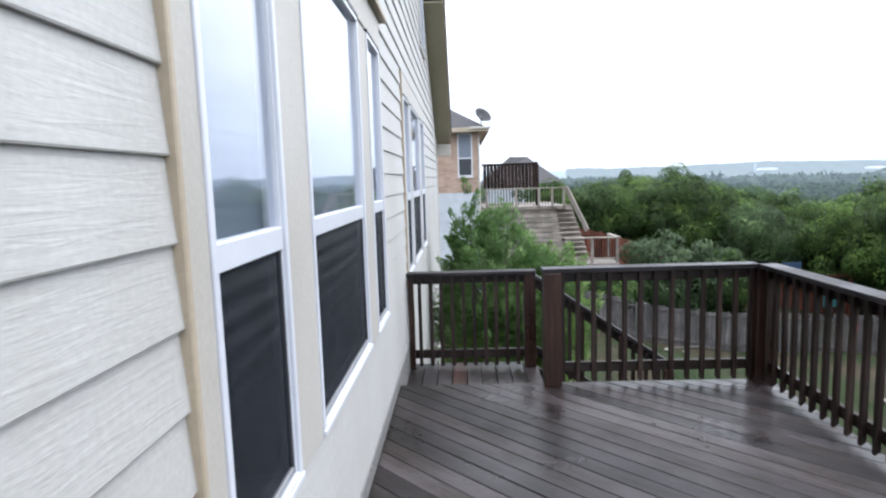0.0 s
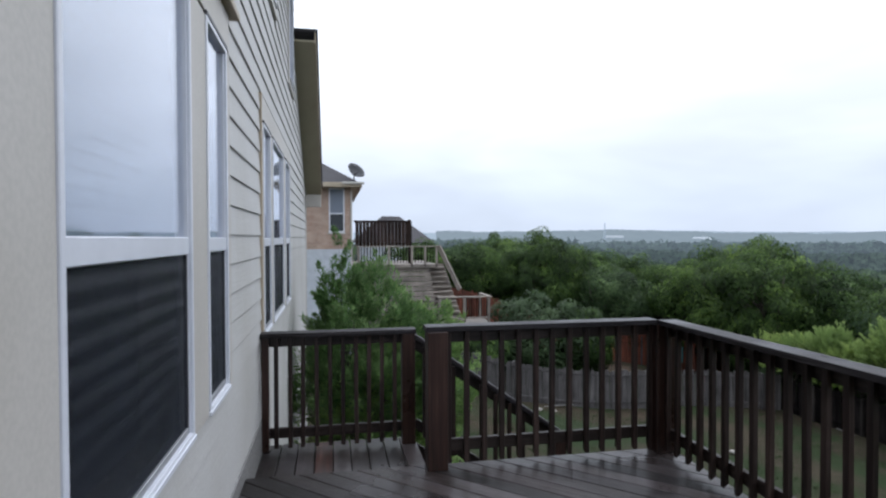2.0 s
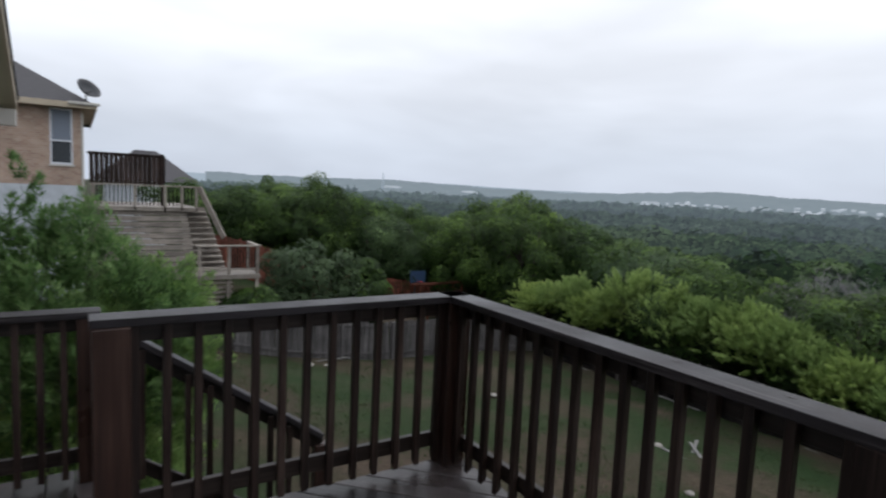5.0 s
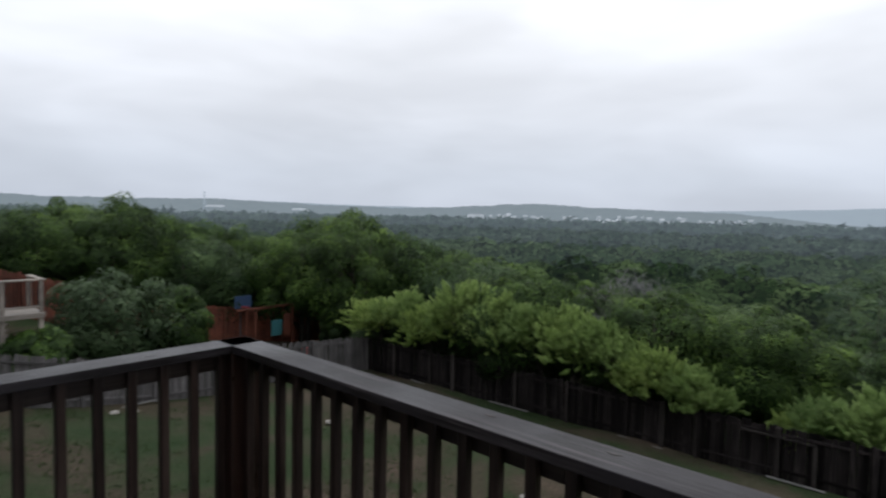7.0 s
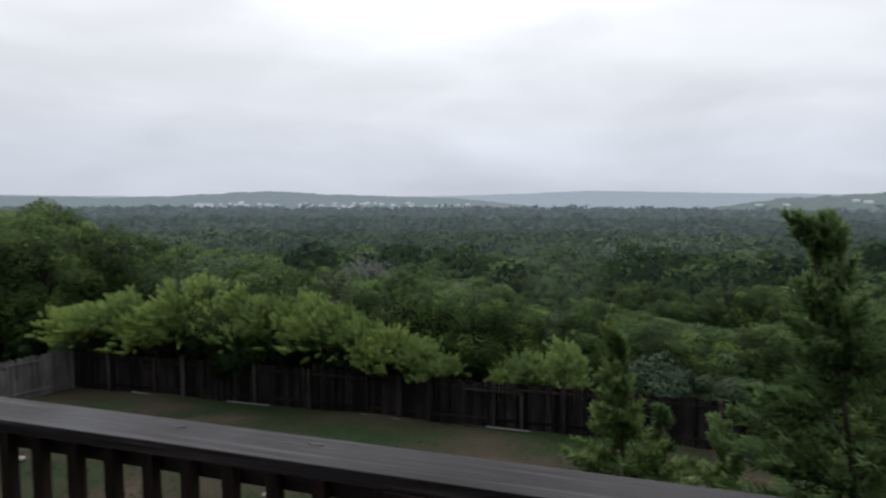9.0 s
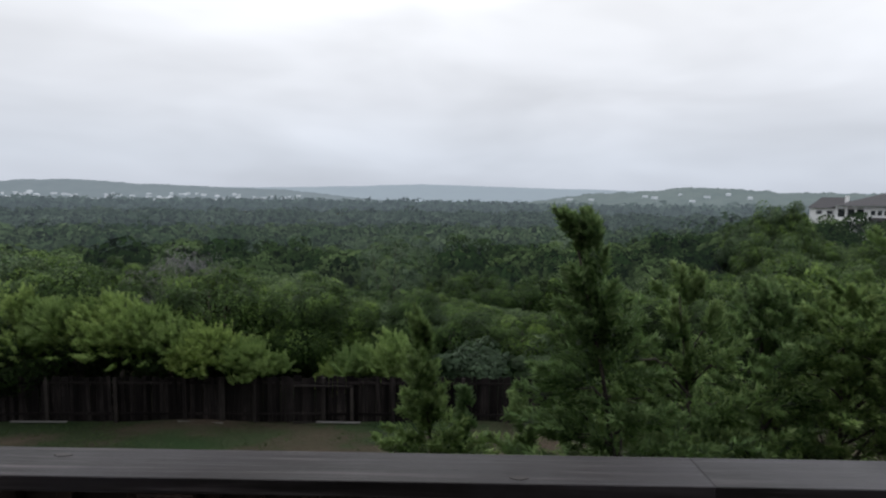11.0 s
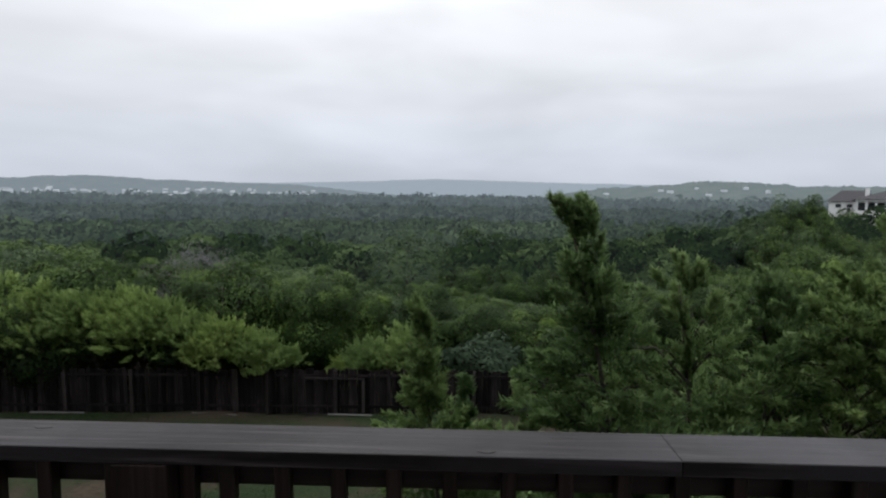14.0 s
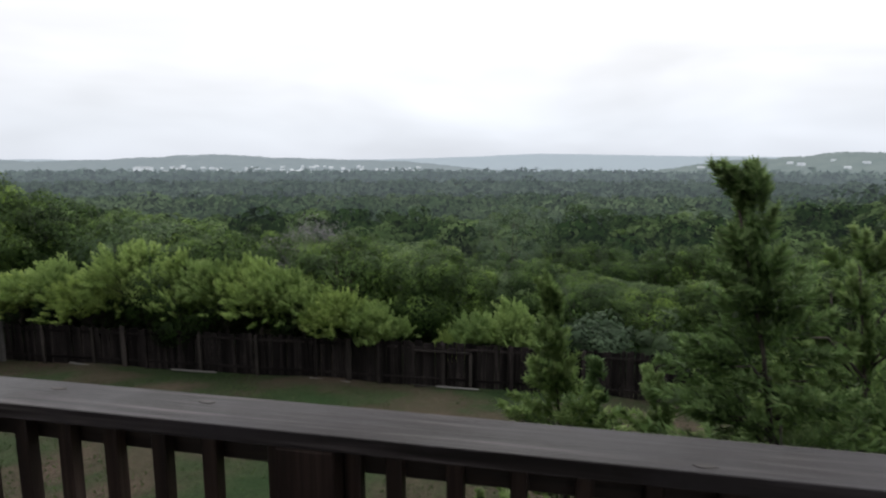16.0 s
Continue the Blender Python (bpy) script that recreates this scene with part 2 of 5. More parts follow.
M_BARK = wood("bark", (0.02, 0.016, 0.013), (0.05, 0.042, 0.035), (0.10, 0.085, 0.07), "Z", 0.9)
M_OLDDARK = wood("old_brown_boards", (0.014, 0.009, 0.008), (0.034, 0.023, 0.019), (0.07, 0.052, 0.045), "Z", 0.8, spread=0.45, gloss=0.1)
M_PALE = plain("pale_board", (0.11, 0.105, 0.10), 0.7, vary=0.3, scale=20)
M_STONE = plain("pale_stone", (0.20, 0.185, 0.165), 0.85, vary=0.3, scale=6)
M_SHINGLE = plain("dark_shingles", (0.055, 0.052, 0.055), 0.9, vary=0.4, scale=30)
M_WHITE = plain("white_wall", (0.72, 0.72, 0.72), 0.6, vary=0.05)
M_GREYWALL = plain("pale_blue_grey_wall", (0.42, 0.45, 0.48), 0.8, vary=0.12, scale=3)
M_DISH = plain("grey_metal", (0.035, 0.037, 0.042), 0.6, 0.0)
M_STEEL = plain("galvanised_metal", (0.45, 0.46, 0.47), 0.4, 0.8)
M_TEAL = plain("teal_plastic", (0.03, 0.12, 0.13), 0.5)
M_BLUE = plain("blue_board", (0.025, 0.05, 0.10), 0.4)
M_REDP = plain("red_plastic", (0.55, 0.05, 0.04), 0.45)
M_SLAT = plain("blind_slat", (0.15, 0.175, 0.22), 0.5, vary=0.04)
M_ROOM = plain("dim_room", (0.10, 0.11, 0.13), 0.9)
M_WATER = plain("dark_pane", (0.03, 0.035, 0.04), 0.15)

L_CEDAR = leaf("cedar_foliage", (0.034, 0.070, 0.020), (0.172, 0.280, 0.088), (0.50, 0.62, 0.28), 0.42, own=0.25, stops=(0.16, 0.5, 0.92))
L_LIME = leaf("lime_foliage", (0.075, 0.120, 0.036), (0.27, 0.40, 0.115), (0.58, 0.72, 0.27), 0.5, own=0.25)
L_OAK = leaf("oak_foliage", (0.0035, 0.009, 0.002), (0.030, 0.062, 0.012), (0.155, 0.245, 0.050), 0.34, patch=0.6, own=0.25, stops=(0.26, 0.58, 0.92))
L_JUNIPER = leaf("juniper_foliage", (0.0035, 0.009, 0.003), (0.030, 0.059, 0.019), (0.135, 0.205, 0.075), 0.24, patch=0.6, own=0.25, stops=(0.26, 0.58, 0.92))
L_GREY = leaf("grey_green_foliage", (0.008, 0.017, 0.007), (0.028, 0.051, 0.021), (0.062, 0.098, 0.045), 0.2, own=0.2, stops=(0.2, 0.55, 0.9))
L_PALE = leaf("pale_grey_green_foliage", (0.025, 0.045, 0.024), (0.062, 0.098, 0.056), (0.12, 0.17, 0.10), 0.2)
L_ASH = leaf("bright_leaves", (0.06, 0.125, 0.034), (0.21, 0.36, 0.11), (0.48, 0.64, 0.25), 0.5, own=0.3)
L_DEAD = leaf("dry_twigs", (0.055, 0.052, 0.056), (0.10, 0.096, 0.102), (0.16, 0.154, 0.16), 0.0)
L_GRASS = leaf("grass_blades", (0.022, 0.042, 0.012), (0.042, 0.064, 0.020), (0.070, 0.086, 0.034), 0.4)


def glass_material(name, tint, gloss_rough):
    """A window pane: clear, with the sky's mirror image growing at a slant."""
    m = bpy.data.materials.new(name)
    m.use_nodes = True
    nt = m.node_tree
    nt.nodes.clear()
    out = nt.nodes.new("ShaderNodeOutputMaterial")
    tr = nt.nodes.new("ShaderNodeBsdfTransparent")
    tr.inputs[0].default_value = (*tint, 1)
    gl = nt.nodes.new("ShaderNodeBsdfGlossy")
    gl.inputs["Color"].default_value = (0.93, 0.95, 1.0, 1)
    gl.inputs["Roughness"].default_value = gloss_rough
    lw = nt.nodes.new("ShaderNodeLayerWeight")
    lw.inputs[0].default_value = 0.5
    pw = nt.nodes.new("ShaderNodeMath")
    pw.operation = "POWER"
    pw.inputs[1].default_value = 3.4
    nt.links.new(lw.outputs["Facing"], pw.inputs[0])
    fr = nt.nodes.new("ShaderNodeMath")
    fr.operation = "MULTIPLY_ADD"
    fr.inputs[1].default_value, fr.inputs[2].default_value = 0.82, 0.06
    nt.links.new(pw.outputs[0], fr.inputs[0])
    mx = nt.nodes.new("ShaderNodeMixShader")
    nt.links.new(fr.outputs[0], mx.inputs[0])
    nt.links.new(tr.outputs[0], mx.inputs[1])
    nt.links.new(gl.outputs[0], mx.inputs[2])
    nt.links.new(mx.outputs[0], out.inputs[0])
    return m


M_GLASS = glass_material("window_glass", (0.96, 0.975, 0.99), 0.045)


def screen_material():
    m, nt, b = material("solar_screen", 0.55)
    s = node(nt, "ShaderNodeTexNoise", Scale=5.0, Detail=5.0)
    nt.links.new(coords(nt, (1, 1, 1), world_space=True), s.inputs["Vector"])
    nt.links.new(ramp(nt, s.outputs["Fac"], ((0.3, (0.007, 0.009, 0.014)), (0.7, (0.014, 0.018, 0.027)))), b.inputs["Base Color"])
    w = nt.nodes.new("ShaderNodeTexWave")
    w.inputs["Scale"].default_value = 4.2
    w.bands_direction = "Z"
    nt.links.new(coords(nt, (1, 1, 1), world_space=True), w.inputs["Vector"])
    bump(nt, b, w.outputs["Fac"], 0.32, 0.010)
    b.inputs["Specular IOR Level"].default_value = 0.35
    tp = nt.nodes.new("ShaderNodeBsdfTransparent")   # open weave
    mx = nt.nodes.new("ShaderNodeMixShader")
    mx.inputs[0].default_value = 0.42
    nt.links.new(b.outputs[0], mx.inputs[1])
    nt.links.new(tp.outputs[0], mx.inputs[2])
    nt.links.new(mx.outputs[0], nt.nodes["Material Output"].inputs["Surface"])
    return m


M_SCREEN = screen_material()


def brick_material():
    m, nt, b = material("pale_red_brick", 0.85)
    br = nt.nodes.new("ShaderNodeTexBrick")
    br.inputs["Scale"].default_value = 1.0
    br.inputs["Brick Width"].default_value, br.inputs["Row Height"].default_value = 0.21, 0.075
    br.inputs["Mortar Size"].default_value = 0.008
    br.inputs["Color1"].default_value = (0.28, 0.17, 0.125, 1)
    br.inputs["Color2"].default_value = (0.40, 0.28, 0.21, 1)
    br.inputs["Mortar"].default_value = (0.40, 0.36, 0.31, 1)
    tc = nt.nodes.new("ShaderNodeTexCoord")
    sp = nt.nodes.new("ShaderNodeSeparateXYZ")
    cb = nt.nodes.new("ShaderNodeCombineXYZ")
    ad = nt.nodes.new("ShaderNodeMath")
    nt.links.new(tc.outputs["Object"], sp.inputs[0])
    nt.links.new(sp.outputs["X"], ad.inputs[0])
    nt.links.new(sp.outputs["Y"], ad.inputs[1])
    nt.links.new(ad.outputs[0], cb.inputs["X"])
    nt.links.new(sp.outputs["Z"], cb.inputs["Y"])
    nt.links.new(cb.outputs[0], br.inputs["Vector"])
    s = node(nt, "ShaderNodeTexNoise", Scale=0.9, Detail=4.0)
    nt.links.new(tc.outputs["Object"], s.inputs["Vector"])
    c = mix(nt, br.outputs["Color"], ramp(nt, s.outputs["Fac"], ((0.3, (0.8,) * 3), (0.7, (1.15,) * 3))), 1.0, "MULTIPLY")
    nt.links.new(c, b.inputs["Base Color"])
    bump(nt, b, br.outputs["Fac"], 0.4, 0.008)
    return m


M_BRICK = brick_material()


def ground_material():
    m, nt, b = material("patchy_lawn", 0.95)
    pos = coords(nt, (1, 1, 1), world_space=True)
    s = node(nt, "ShaderNodeTexNoise", Scale=0.22, Detail=6.0, Roughness=0.62, Distortion=0.3)
    nt.links.new(pos, s.inputs["Vector"])
    c = ramp(nt, s.outputs["Fac"], ((0.34, (0.015, 0.030, 0.010)), (0.46, (0.025, 0.035, 0.015)), (0.53, (0.038, 0.034, 0.021)), (0.66, (0.058, 0.043, 0.031))))
    s2 = node(nt, "ShaderNodeTexNoise", Scale=9.0, Detail=8.0, Roughness=0.75)
    nt.links.new(pos, s2.inputs["Vector"])
    c = mix(nt, c, ramp(nt, s2.outputs["Fac"], ((0.3, (0.45,) * 3), (0.7, (1.5,) * 3))), 0.9, "MULTIPLY")
    nt.links.new(c, b.inputs["Base Color"])
    b.inputs["Specular IOR Level"].default_value = 0.1
    bump(nt, b, s2.outputs["Fac"], 0.8, 0.05)
    return m


M_GROUND = ground_material()


# ---------------- building helpers ----------------
def box_bm(bm, x0, x1, y0, y1, z0, z1):
    vs = [bm.verts.new((x, y, z)) for x in (x0, x1) for y in (y0, y1) for z in (z0, z1)]
    for f in ((0, 1, 3, 2), (4, 6, 7, 5), (0, 4, 5, 1), (2, 3, 7, 6), (0, 2, 6, 4), (1, 5, 7, 3)):
        bm.faces.new([vs[i] for i in f])
    return vs


def mesh_of(name, bm, mat, smooth=False):
    bmesh.ops.recalc_face_normals(bm, faces=bm.faces)
    me = bpy.data.meshes.new(name)
    bm.to_mesh(me)
    bm.free()
    me.materials.append(mat)
    if smooth:
        for p in me.polygons:
            p.use_smooth = True
    return me


def block(size, bevel=0.004, centre=(0, 0, 0), seg=1):
    """A box of that size about centre, with softened edges."""
    bm = bmesh.new()
    sx, sy, sz = (s / 2 for s in size)
    cx, cy, cz = centre
    box_bm(bm, cx - sx, cx + sx, cy - sy, cy + sy, cz - sz, cz + sz)
    if bevel:
        bmesh.ops.bevel(bm, geom=list(bm.edges), offset=min(bevel, min(size) * 0.4), segments=seg, affect="EDGES", profile=0.5)
    return bm


def span(x0, x1, y0, y1, z0, z1, bevel=0.004):
    return block((x1 - x0, y1 - y0, z1 - z0), bevel, ((x0 + x1) / 2, (y0 + y1) / 2, (z0 + z1) / 2))


def part(name, bm, mat, parent=None, label="", smooth=False, at=None):
    ob = new(name, mesh_of(name, bm, mat, smooth))
    if parent is not None:
        ob.parent = parent
    if at is not None:
        ob.matrix_basis = at
    if label:
        ob["label"] = label
    return ob


def piece(name, me, parent, at):
    ob = new(name, me)
    ob.parent = parent
    ob.matrix_basis = at
    return ob


def empty(name, at=(0, 0, 0), **tags):
    ob = new(name)
    ob.location = at
    ob.empty_display_size = 0.1
    return tagged(ob, **tags)


def prism(bm, poly, z0, z1):
    lo = [bm.verts.new((x, y, z0)) for x, y in poly]
    hi = [bm.verts.new((x, y, z1)) for x, y in poly]
    n = len(poly)
    bm.faces.new(hi)
    bm.faces.new(lo[::-1])
    for i in range(n):
        bm.faces.new((lo[i], lo[(i + 1) % n], hi[(i + 1) % n], hi[i]))


def tube(bm, pts, radii, sides=7):
    rings = []
    pts = [Vector(p) for p in pts]
    for i, p in enumerate(pts):
        d = (pts[min(i + 1, len(pts) - 1)] - pts[max(i - 1, 0)]).normalized()
        u = d.orthogonal().normalized()
        v = d.cross(u)
        rings.append([bm.verts.new(p + (u * math.cos(a) + v * math.sin(a)) * radii[i]) for a in (2 * math.pi * k / sides for k in range(sides))])
    for a, b in zip(rings, rings[1:]):
        for k in range(sides):
            bm.faces.new((a[k], a[(k + 1) % sides], b[(k + 1) % sides], b[k]))
    bm.faces.new(rings[0][::-1])
    bm.faces.new(rings[-1])


# ---------------- the lie of the land ----------------
def ground_z(x, y):
    """Height of the ground: a yard falling away from the house, then a wooded valley."""
    u = np.maximum(x, -30) + 0.22 * np.maximum(y - 40, 0) + 0.22 * np.maximum(-y - 15, 0)
    z = np.interp(u, (-30, 0, 4, 21.5, 30, 45, 80, 130, 280, 650, 1600, 4800), (-1.0, -3.0, -3.5, -6.15, -7.8, -10.5, -14.5, -17.5, -24, -32, -43, -50))
    z = z - 0.014 * np.clip(y - 3, 0, 25) * np.clip((x + 4) / 8, 0, 1)
    z = z - 0.95 * np.clip((y - 10) / 14, 0, 1) ** 2 * np.exp(-(((x - 10) / 7) ** 2)) * np.clip((33 - y) / 5, 0, 1)
    z = z + 1.2 * np.exp(-(((x - 7) / 5) ** 2)) * np.clip((y - 30) / 4, 0, 1) * np.clip((60 - y) / 10, 0, 1)
    z = z + 11.0 * np.exp(-(((x - 125) / 50) ** 2 + ((y + 92) / 42) ** 2))
    return z


def gz(x, y):
    return float(ground_z(np.array(float(x)), np.array(float(y))))


def from_arrays(name, verts, faces, mat, smooth=False, soft=None, tone_and_light=None):
    me = bpy.data.meshes.new(name)
    n, k = faces.shape
    me.vertices.add(len(verts))
    me.vertices.foreach_set("co", np.ascontiguousarray(verts, dtype=np.float32).ravel())
    me.loops.add(n * k)
    me.loops.foreach_set("vertex_index", np.ascontiguousarray(faces, dtype=np.int32).ravel())
    me.polygons.add(n)
    me.polygons.foreach_set("loop_start", np.arange(0, n * k, k, dtype=np.int32))
    me.polygons.foreach_set("loop_total", np.full(n, k, dtype=np.int32))
    if smooth:
        me.polygons.foreach_set("use_smooth", np.ones(n, dtype=bool))
    me.update(calc_edges=True)
    me.validate()
    if soft is not None:
        me.attributes.new("rounding", "FLOAT_VECTOR", "POINT").data.foreach_set("vector", np.ascontiguousarray(np.repeat(soft, k, 0), dtype=np.float32).ravel())
    if tone_and_light is not None:
        me.attributes.new("tone_and_light", "FLOAT", "POINT").data.foreach_set("value", np.repeat(tone_and_light, k).astype(np.float32))
    me.materials.append(mat)
    return me


def unit(v):
    return v / np.maximum(np.linalg.norm(v, axis=1, keepdims=True), 1e-6)


def leaf_cloud(rng, centres, radii, per, size, aspect=1.8, shell=0.5, lift=0.25, flat=1.0, mid=None):
    """Leaves gathered in clumps: corner points and quads. Each leaf is a small lozenge folded nowhere, turned mostly outward."""
    n = len(centres)
    cnt = n * per
    ci = np.repeat(np.arange(n), per)
    d = rng.normal(size=(cnt, 3))
    d /= np.linalg.norm(d, axis=1, keepdims=True)
    side = np.array((0, 0, 1.0)) if mid is None else unit(centres - mid)[ci] + np.array((0, 0, 0.7))
    d = np.where(((d * side).sum(1) < -0.2)[:, None], -d, d)      # leaves keep to the lit, outer side of a clump
    r = rng.uniform(shell, 1.0, cnt) ** 0.7 * radii[ci]
    off = d * r[:, None]
    off[:, 2] *= flat
    p = centres[ci] + off
    nrm = d + rng.normal(size=(cnt, 3)) * 0.28
    nrm[:, 2] += lift
    nrm /= np.linalg.norm(nrm, axis=1, keepdims=True)
    t = np.cross(nrm, rng.normal(size=(cnt, 3)))
    t /= np.linalg.norm(t, axis=1, keepdims=True)
    t[:, 2] += lift * 0.6
    b = np.cross(nrm, t)
    s = (size * rng.uniform(0.6, 1.35, cnt))[:, None]
    v = np.stack((p - t * s * aspect * 0.5, p + b * s * 0.5 + t * s * 0.1, p + t * s * aspect * 0.55 - b * s * 0.25), axis=1).reshape(-1, 3)
    f = np.arange(cnt * 3).reshape(-1, 3)
    return v, f, d, ci, p


def crown_clumps(rng, n, height, radius, base, kind):
    """Clump centres and sizes inside a crown of a given kind, with an uneven outline."""
    if kind == "cone":
        h = rng.uniform(0, 1, n) ** 1.35
        lim = radius * (1 - h) ** 1.05 + 0.03 * radius
        a = rng.uniform(0, 2 * np.pi, n)
        lim = lim * (0.78 + 0.32 * np.sin(a * 3 + h * 9) * np.cos(h * 13 + a))
        r = lim * np.sqrt(rng.uniform(0.15, 1, n))
        c = np.stack((r * np.cos(a), r * np.sin(a), base + h * (height - base)), 1)
        return c, radius * rng.uniform(0.10, 0.22, n) * (1.1 - 0.85 * h)
    d = rng.normal(size=(n, 3))
    d /= np.linalg.norm(d, axis=1, keepdims=True)
    bumpy = 0.82 + 0.22 * np.sin(d[:, 0] * 5 + 1) * np.cos(d[:, 1] * 6) + 0.16 * np.sin(d[:, 2] * 7 + d[:, 0] * 4)
    r = bumpy * rng.uniform(0.45, 1, n) ** 0.45
    c = d * r[:, None]
    c[:, 2] = np.maximum(c[:, 2], -0.75)
    half = (height - base) / 2
    c = c * np.array((radius, radius, half)) + np.array((0, 0, base + half))
    return c, radius * rng.uniform(0.20, 0.42, n) * min(1.0, (90 / n) ** 0.3)


def tufts(rng, c, e, r, ln, per, size, spread, thin=0.3):
    """Leaves in tufts: each tuft starts at c, runs along e for ln and is r wide, full at its foot and ragged at its tip."""
    n = len(c)
    ci = np.repeat(np.arange(n), per)
    u = rng.uniform(0, 1, n * per) ** 0.85
    rad = unit(np.cross(e[ci], rng.normal(size=(n * per, 3))))
    w = r[ci] * np.sqrt(rng.uniform(0.02, 1, n * per)) * (1.05 - u) ** 0.6 * np.minimum(1, 0.45 + 3 * u)
    p = c[ci] + e[ci] * (u * ln[ci])[:, None] + rad * w[:, None]
    t = unit(e[ci] + rad * spread + rng.normal(size=(n * per, 3)) * 0.35)
    b = unit(np.cross(t, rng.normal(size=(n * per, 3))))
    s = (size * rng.uniform(0.6, 1.4, n * per))[:, None]
    v = np.stack((p - t * s * 0.8 - b * s * thin, p - t * s * 0.6 + b * s * thin, p + t * s * 1.3), axis=1).reshape(-1, 3)
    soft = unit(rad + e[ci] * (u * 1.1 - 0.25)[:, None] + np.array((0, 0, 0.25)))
    # lighter towards the tip and the outside of a tuft
    tone_and_light = np.clip(u * 0.75 + 0.45 * w / r[ci] - 0.25, 0, 1)
    return v, np.arange(n * per * 3).reshape(-1, 3), soft, tone_and_light


def cedar_form(rng, height, radius, base, lean, n, spire):
    """Tuft feet, directions, widths and lengths of a young cedar: uneven boughs that rise and then nod, under a spire or a broad top. Gives its bough lines too."""
    C, E, R, L, lines = [], [], [], [], []
    wind = np.array((-0.10, 0.30, 0.0))
    shape = (0.04, 0.10, 0.20, 0.40, 0.76, 0.98, 1.0) if spire else (0.06, 0.24, 0.46, 0.68, 0.86, 1.0, 1.0)

    def axis(z):
        k = max(z, 0) / height
        return np.array((lean[0] * k ** 3, lean[1] * k ** 3, z))
    for k in range(n):
        depth = (height - base) * (0.02 + 0.98 * rng.uniform(0, 1) ** 0.82)
        reach = radius * float(np.interp(depth, (0, 0.4, 0.9, 1.5, 2.5, 4.0, 6), shape))
        a = k * 2.4 + rng.normal(0, 0.35)
        reach *= rng.uniform(0.45, 1.35) * (0.85 + 0.25 * math.sin(a * 2 + depth * 3))
        s = axis(height - depth)
        out = np.array((math.cos(a), math.sin(a), 0))
        side = np.cross(out, (0, 0, 1))
        rise = 0.50 * reach + 0.05

        def along(q):
            return s + out * reach * q + np.array((0, 0, rise * math.sin(q * 1.9))) + wind * reach * q * q * 0.5
        m = int(2.0 + reach * 5.0)
        top = min(1.0, depth / 1.3)
        for q in np.linspace(0.25 if reach > 0.3 else 0.6, 1.0, m):
            swing = rng.normal(0, 0.6)
            C.append(along(q) + side * swing * 0.14 * reach + rng.normal(0, 0.02, 3))
            E.append(out * (0.75 * top) + side * swing * 0.8 * top + wind * 0.9 + np.array((0, 0, 0.95 - 0.62 * top * q)) + rng.normal(0, 0.16, 3))
            w = 0.038 + 0.042 * top + 0.03 * top * rng.random()
            R.append(w)
            L.append(w * rng.uniform(2.6, 4.6))
        if reach > 0.25:
            lines.append((s, along(0.55), along(1.0)))
    for z in np.linspace(height - 0.9, height - 0.06, 11):
        C.append(axis(z) + rng.normal(0, 0.02, 3))
        E.append(np.array((lean[0] * 0.8, lean[1] * 0.8, 1.0)) + wind * 0.6 + rng.normal(0, 0.25, 3))
        R.append(0.035 + 0.03 * (height - z))
        L.append(0.17)
    return np.array(C), unit(np.array(E)), np.array(R), np.array(L), lines


def plume_form(rng, height, radius, base, n):
    """Tufts of a mesquite: plumes rising from a low, broad, uneven dome."""
    u = rng.normal(size=(n, 3))
    u[:, 2] = np.abs(u[:, 2]) * 0.95 - 0.32
    u = unit(u)
    lobes = 0.80 + 0.24 * np.sin(u[:, 0] * 5 + rng.uniform(0, 6)) * np.cos(u[:, 1] * 5 + rng.uniform(0, 6))
    c = u * np.array((radius, radius, (height - base) * 0.98)) * (lobes * rng.uniform(0.45, 1, n) ** 0.4)[:, None] + np.array((0, 0, base))
    e = unit(u * 0.7 + np.array((0, 0, 0.8)) + rng.normal(0, 0.3, (n, 3)))
    r = rng.uniform(0.16, 0.30, n) * (radius / 1.7) ** 0.5
    lines = [((0, 0, base * 0.8), (c[i] * (0.5, 0.5, 0.5) + np.array((0, 0, base * 0.45))), c[i]) for i in range(0, n, 5)]
    return c, e, r, r * rng.uniform(1.9, 3.2, n), lines


def lobed_form(rng, height, radius, base, n, overhang):
    """Tufts of a mesquite in the wind: slim plumes on several uneven lobes, some hanging forward over the fence."""
    k = int(rng.integers(6, 9))
    half = (height - base) / 2
    u = unit(rng.normal(size=(k, 3)))
    u[:, 2] = np.abs(u[:, 2]) * 1.2 - 0.45
    mids = u * np.array((radius * 0.55, radius * 0.62, half * 0.62)) + np.array((overhang, 0, base + half * 0.85))
    mids[0] = (overhang * 0.3, rng.normal(0, 0.2), height - radius * 0.40 - 0.3)
    size = radius * rng.uniform(0.44, 0.68, k)
    size[0] = radius * 0.40
    li = rng.integers(0, k, n)
    d = unit(rng.normal(size=(n, 3)))
    d[:, 2] = np.where(d[:, 2] < -0.35, -d[:, 2], d[:, 2])
    c = mids[li] + d * (size[li] * rng.uniform(0.35, 1, n) ** 0.5)[:, None]
    top = height - 0.28
    c[:, 2] = np.where(c[:, 2] > top, top - rng.uniform(0, 0.3, n), c[:, 2])
    e = unit(d * 0.75 + np.array((-0.1, 0.25, 0.55)) + rng.normal(0, 0.28, (n, 3)))
    r = rng.uniform(0.075, 0.16, n)
    lines = [((0, 0, base * 0.8), (mids[i % k] * 0.5 + np.array((0, 0, base * 0.5))), c[i]) for i in range(0, n, 7)]
    return c, e, r, r * rng.uniform(2.6, 4.4, n), lines


